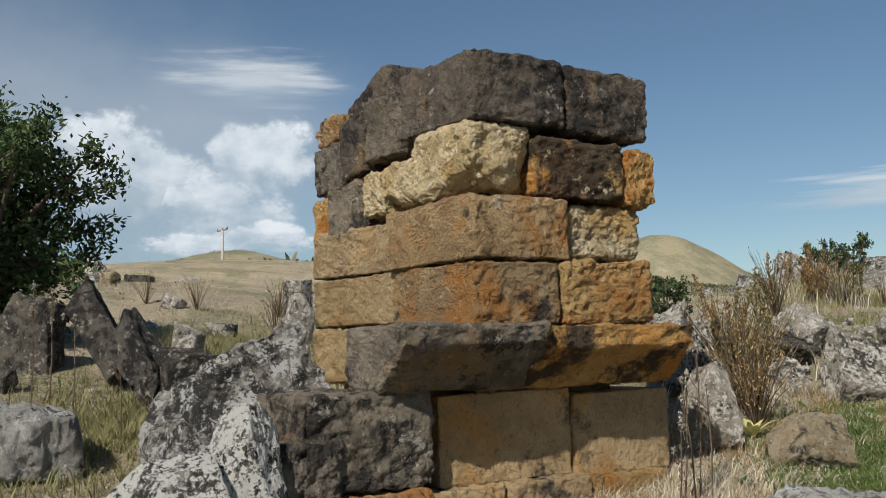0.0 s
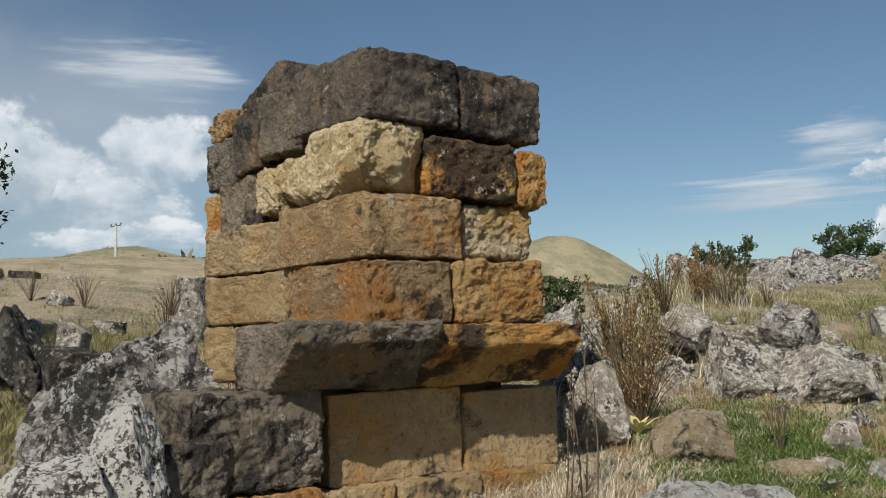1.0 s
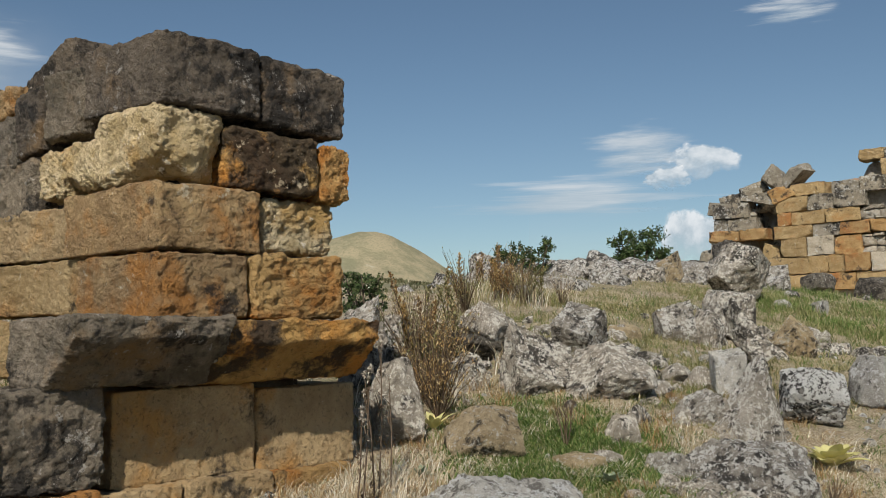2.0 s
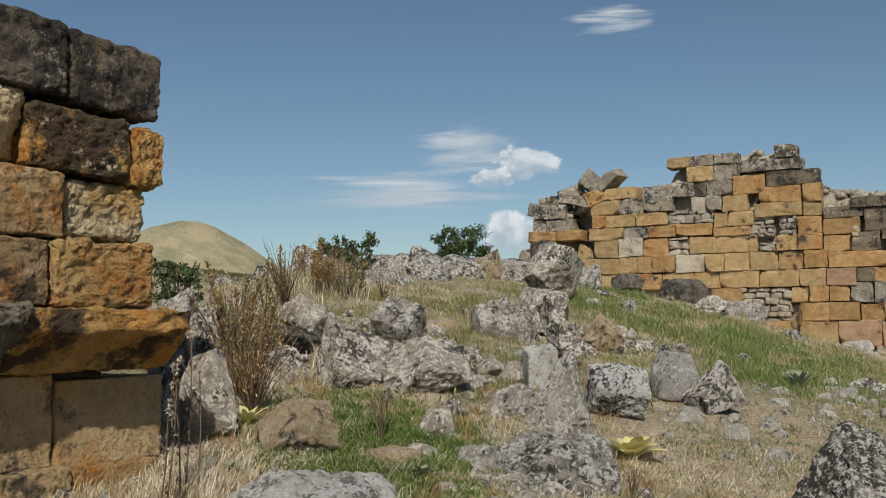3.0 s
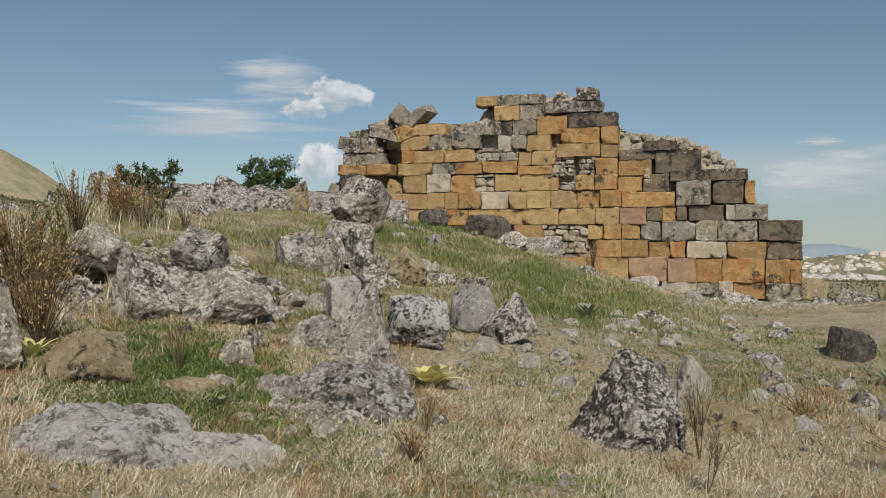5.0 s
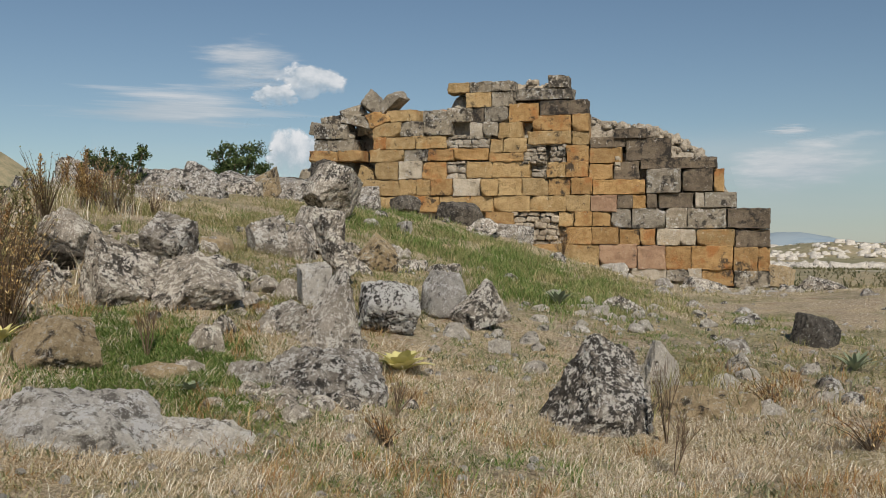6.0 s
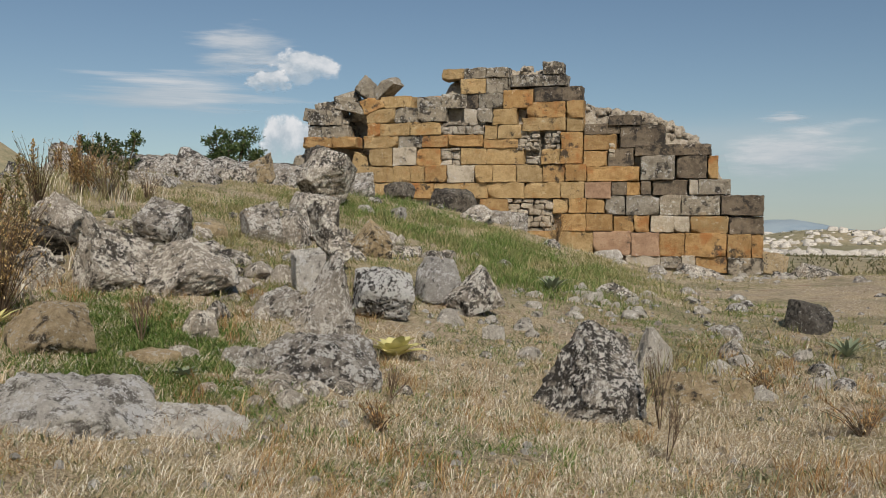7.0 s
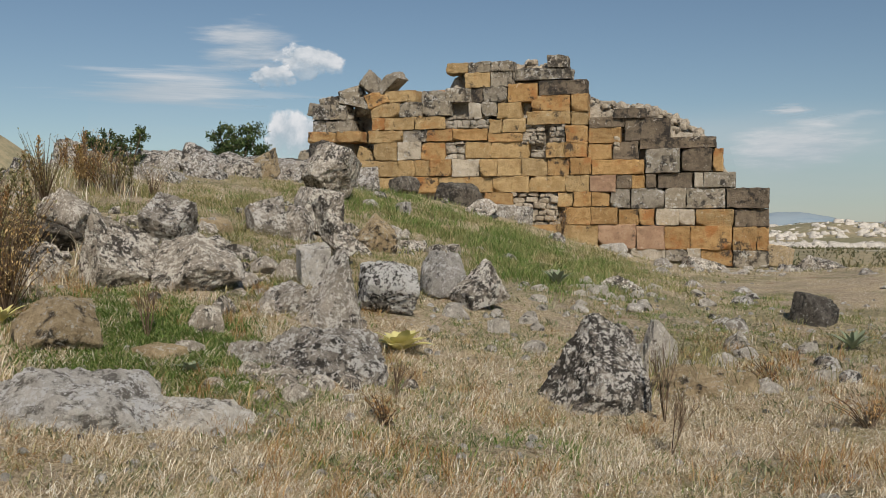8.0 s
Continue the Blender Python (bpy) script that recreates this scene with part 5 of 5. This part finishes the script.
brush_weed(-7.2, 11.2, 0.45, 0.35, 76, STRAW, 26, 400)
brush_weed(-9.2, 12.6, 0.5, 0.4, 77, RUSSET, 26, 500)
brush_weed(-3.9, 22.9, 0.75, 0.55, 78, RUSSET, 40, 900)
brush_weed(-7.6, 22.0, 0.9, 0.35, 79, TWIG, 24, 160)
brush_weed(-15.0, 4.3, 0.55, 0.3, 80, OLIVE, 22, 300)
brush_weed(-14.0, 4.75, 0.6, 0.3, 81, RUSSET, 22, 260)
brush_weed(-13.2, 5.7, 0.6, 0.45, 82, OLIVE, 30, 600)
brush_weed(-10.2, 4.35, 0.5, 0.3, 83, TWIG, 20, 120)
brush_weed(-7.3, 0.75, 0.6, 0.25, 84, RUSSET, 20, 160)
brush_weed(-1.95, 5.75, 0.22, 0.2, 85, RUSSET, 22, 260)
brush_weed(0.35, 7.9, 0.25, 0.3, 86, RUSSET, 22, 300)
brush_weed(0.9, 6.6, 0.25, 0.3, 87, RUSSET, 22, 300)
brush_weed(-5.08, 6.12, 0.85, 0.38, 141, GOLD, 60, 1430, "golden brown dry weed thick with withered seeds")
brush_weed(-5.64, 6.56, 1.0, 0.53, 142, OLIVE, 70, 1560, "golden brown dry weed thick with withered seeds")
brush_weed(-5.85, 7.17, 0.8, 0.38, 143, GOLD, 50, 990, "golden brown dry weed thick with withered seeds")
brush_weed(-6.19, 7.00, 0.95, 0.4, 144, STRAW, 60, 1600, "golden brown dry weed thick with withered seeds")
brush_weed(-8.00, 10.96, 0.8, 0.50, 145, GOLD, 40, 770, "golden brown dry weed thick with withered seeds")
brush_weed(-7.48, 10.72, 0.7, 0.44, 146, OLIVE, 40, 720, "golden brown dry weed thick with withered seeds")
brush_weed(-7.47, 9.47, 0.8, 0.50, 147, OLIVE, 40, 720, "golden brown dry weed thick with withered seeds")
spire_weed(-5.98, 6.79, 0.88, 151, GOLD, 3, 0.1)
spire_weed(-7.56, 9.40, 0.78, 152, GOLD, 3, 0.1)
spire_weed(-5.76, 6.72, 0.75, 153, GOLD, 3, 0.1)
spire_weed(-6.02, 7.29, 0.68, 154, GOLD, 3, 0.1)
spire_weed(-7.90, 10.66, 0.61, 155, GOLD, 3, 0.1)
for k, (wx, wy, wh) in enumerate(((-7.1, 1.25, 1.0), (-7.25, 1.4, 0.95), (-7.0, 1.5, 0.8), (-7.2, 0.55, 0.9), (-6.7, 1.75, 0.65), (-6.5, 1.9, 0.6))):
    thistle(wx, wy, wh, 90 + k)
for k, (wx, wy, wh, wl) in enumerate(((-4.0, 4.15, 0.85, 0.06), (-4.05, 4.32, 0.8, -0.06), (-4.1, 4.5, 0.72, 0.08), (-3.95, 4.05, 0.6, -0.05), (-4.12, 4.42, 0.95, 0.02))):
    thistle(wx, wy, wh, 110 + k, wl)
bare_twig(-0.25, 6.05, 0.5, 0.3, 121)
bare_twig(-0.35, 6.9, 0.6, 0.12, 122)
bare_twig(-3.9, 6.15, 0.42, 0.18, 123)
bare_twig(-2.1, 6.35, 0.35, 0.25, 124)
bare_twig(-5.3, 2.3, 0.5, 0.35, 125)
rosette("mullein_plant", "yellow-green mullein rosette of broad felted leaves", -2.44, 7.4, 20, 0.36, 0.12, MULLEIN, 131, 0.6)
rosette("dock_plant", "pale green rosette of long leaves", -4.9, 5.85, 13, 0.26, 0.05, MULLEIN, 132, 0.8)
rosette("sage_plant", "grey-green plant of narrow leaves", 1.1, 9.6, 22, 0.34, 0.04, SAGE, 133, 0.7)
rosette("sage_plant", "grey-green plant of narrow leaves", -1.95, 11.6, 22, 0.36, 0.05, SAGE, 134, 0.8)
rosette("sage_plant", "grey-green plant of narrow leaves", -4.3, 5.0, 22, 0.14, 0.035, SAGE, 135, 0.5)
rosette("sage_plant", "grey-green plant of narrow leaves", -3.3, 5.75, 22, 0.15, 0.04, SAGE, 136, 0.5)


# ---------------------------------------------------------------- the pole on the hillside
def utility_pole(x, y, tall):
    thing = empty("utility_pole", pose(x, y, ground_at(x, y), 0, 4, -20), "slender pale concrete utility pole on the hillside", "pole")
    s = Shape()
    s.tube([(0, 0, -0.4), (0, 0, tall * 0.5), (0, 0, tall)], [0.24, 0.19, 0.14], 8)
    s.object("post", CONCRETE, thing, smooth=True)
    arm = Shape()
    arm.tube([(0, -0.6, tall - 0.15), (0, 0.6, tall + 0.1)], [0.07, 0.07], 6)
    crossarm = arm.object("crossarm", IRON, thing)
    for k in (-0.55, 0.0, 0.55):
        pin = Shape()
        pin.tube([(0, k, tall - 0.05 + k * 0.2), (0, k, tall + 0.15 + k * 0.2), (0, k, tall + 0.3 + k * 0.2)], [0.04, 0.1, 0.06], 8)
        pin.object("insulator", PORCELAIN, crossarm, smooth=True)


utility_pole(-112.5, 41.4, 7.5)


# ---------------------------------------------------------------- far mountains and clouds
def far_mountains():
    # The haze of distance is painted into the blue-grey base colour.
    n = Nodes("haze_tinted_mountain")
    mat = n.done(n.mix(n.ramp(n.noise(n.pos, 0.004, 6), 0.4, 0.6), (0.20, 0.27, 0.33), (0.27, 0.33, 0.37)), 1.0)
    verts, faces = [], []
    angles = np.arange(-40, 32, 0.25)
    for a in angles:
        w = radians(a)
        top = 22 + 34 * math.exp(-((a + 2.2) / 2.6) ** 2) + 14 * noise.fractal(Vector((a * 0.18, 1, 1)), 0.9, 2, 5)
        for r, z in ((3000, -60), (3200, top * 0.6), (3400, top), (3800, -60)):
            verts.append((-math.sin(w) * r, math.cos(w) * r, z))
    for i in range(len(angles) - 1):
        for j in range(3):
            a = i * 4 + j
            faces.append((a, a + 1, a + 5, a + 4))
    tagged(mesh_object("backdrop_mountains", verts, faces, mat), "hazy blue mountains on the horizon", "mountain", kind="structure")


far_mountains()


def cloud_material(name, grain, edge, soft, glow, stretch, shade, fill):
    """A thin far cloud: a self-glowing sheet with ragged edge and painted shading; clear where it thins out."""
    n = Nodes(name)
    m = n.add("ShaderNodeMapping")
    m.inputs["Scale"].default_value = stretch
    off = n.shift()
    n.link(off, m.inputs["Vector"])
    body = n.noise(m.outputs[0], grain, 9, 0.58)
    d = n.add("ShaderNodeVectorMath")
    d.operation = "LENGTH"
    n.link(n.pos, d.inputs[0])
    inside = n.math("ADD", n.ramp(d.outputs["Value"], 0.0, 1.0, fill, -0.42), n.math("MULTIPLY", n.math("SUBTRACT", n.noise(m.outputs[0], grain * 0.45, 2), 0.5), 0.9))
    thick = n.ramp(n.math("ADD", body, inside), edge, edge + soft)
    sep = n.add("ShaderNodeSeparateXYZ")
    n.link(n.pos, sep.inputs[0])
    # Painted shading: white towards the top, the shade colour towards the base.
    light = n.math("ADD", n.math("MULTIPLY", sep.outputs["Z"], 0.35), body)
    colour = n.mix(n.ramp(light, 0.3, 0.8), shade, (0.95, 0.95, 0.95))
    glowing = n.add("ShaderNodeEmission")
    n.link(colour, glowing.inputs["Color"])
    glowing.inputs["Strength"].default_value = glow
    if soft < 0.3:
        thick = n.math("MULTIPLY", thick, n.ramp(n.math("ADD", sep.outputs["Z"], n.math("MULTIPLY", n.math("SUBTRACT", body, 0.5), 1.2)), -0.75, 0.1, 0.12, 1.0))
    clear = n.add("ShaderNodeBsdfTransparent")
    mixed = n.add("ShaderNodeMixShader")
    n.link(n.math("MULTIPLY", thick, 0.95 if soft < 0.3 else 0.75 if soft < 0.7 else 0.5), mixed.inputs[0])
    n.link(clear.outputs[0], mixed.inputs[1])
    n.link(glowing.outputs[0], mixed.inputs[2])
    n.link(mixed.outputs[0], n.t.nodes["Material Output"].inputs["Surface"])
    return n.mat


CUMULUS = cloud_material("cumulus", 2.6, 0.42, 0.2, 0.88, (1.0, 1.0, 0.8), (0.50, 0.58, 0.64), 0.34)
CIRRUS = cloud_material("cirrus", 1.9, 0.36, 0.5, 0.75, (0.8, 1.0, 2.6), (0.62, 0.70, 0.76), 0.28)


# Haze painted as faint glowing sheets, added to lighten and grey the low sky.
HAZE = cloud_material("haze", 0.7, 0.05, 0.8, 0.62, (1.0, 1.0, 1.2), (0.50, 0.62, 0.70), 0.3)


def cloud(name, label, material, az, el, wide, tall):
    """A cloud on the far sky, wide and tall in degrees."""
    r = 4300
    a, e = radians(az), radians(el)
    at = Vector((-math.sin(a) * math.cos(e), math.cos(a) * math.cos(e), math.sin(e))) * r
    ob = mesh_object(name, [(-1, 0, -1), (1, 0, -1), (1, 0, 1), (-1, 0, 1)], [(0, 1, 2, 3)], material)
    ob.matrix_world = pose(*at, el, 0, az) @ Matrix.Diagonal((r * radians(wide) / 2, 1, r * radians(tall) / 2, 1))
    tagged(ob, label, "cloud", kind="structure")


cloud("backdrop_cumulus", "white billowing cloud", CUMULUS, 75.6, 10.6, 17, 11)
cloud("backdrop_cumulus", "white billowing cloud", CUMULUS, 67.4, 11.2, 13, 9)
cloud("backdrop_cumulus", "white billowing cloud", CUMULUS, 70.0, 8.6, 14, 8)
cloud("backdrop_cumulus", "white billowing cloud", CUMULUS, 67.8, 6.4, 12, 5)
cloud("backdrop_cumulus", "white billowing cloud", CUMULUS, 72.4, 6.0, 10, 4)
cloud("backdrop_haze", "pale haze round the clouds", HAZE, 76, 10, 44, 34)
cloud("backdrop_cirrus", "thin wispy cloud", CIRRUS, 68.5, 15.6, 18, 7)
cloud("backdrop_cirrus", "thin streak of cloud", CIRRUS, 32.7, 7.7, 21, 4.2)
cloud("backdrop_cirrus", "thin streak of cloud", CIRRUS, 28.3, 10.4, 13, 5)
cloud("backdrop_cumulus", "small white cloud", CUMULUS, 25.0, 9.5, 7.0, 4.0)
cloud("backdrop_cumulus", "small white cloud", CUMULUS, 26.8, 8.7, 5.0, 2.8)
cloud("backdrop_cumulus", "small white cloud", CUMULUS, 25.6, 5.4, 6, 5.6)
cloud("backdrop_cumulus", "small white cloud", CUMULUS, 43.0, 5.0, 4, 3.0)
cloud("backdrop_cirrus", "pale haze cloud low over the valley", CIRRUS, -3.2, 4.6, 13, 7)
cloud("backdrop_haze", "pale haze low over the valley", HAZE, 4, 2.5, 74, 11)
cloud("backdrop_cirrus", "small thin cloud", CIRRUS, -2.5, 6.5, 5, 1.4)
cloud("backdrop_cirrus", "thin wisp of cloud", CIRRUS, 19.6, 17.4, 9, 3)
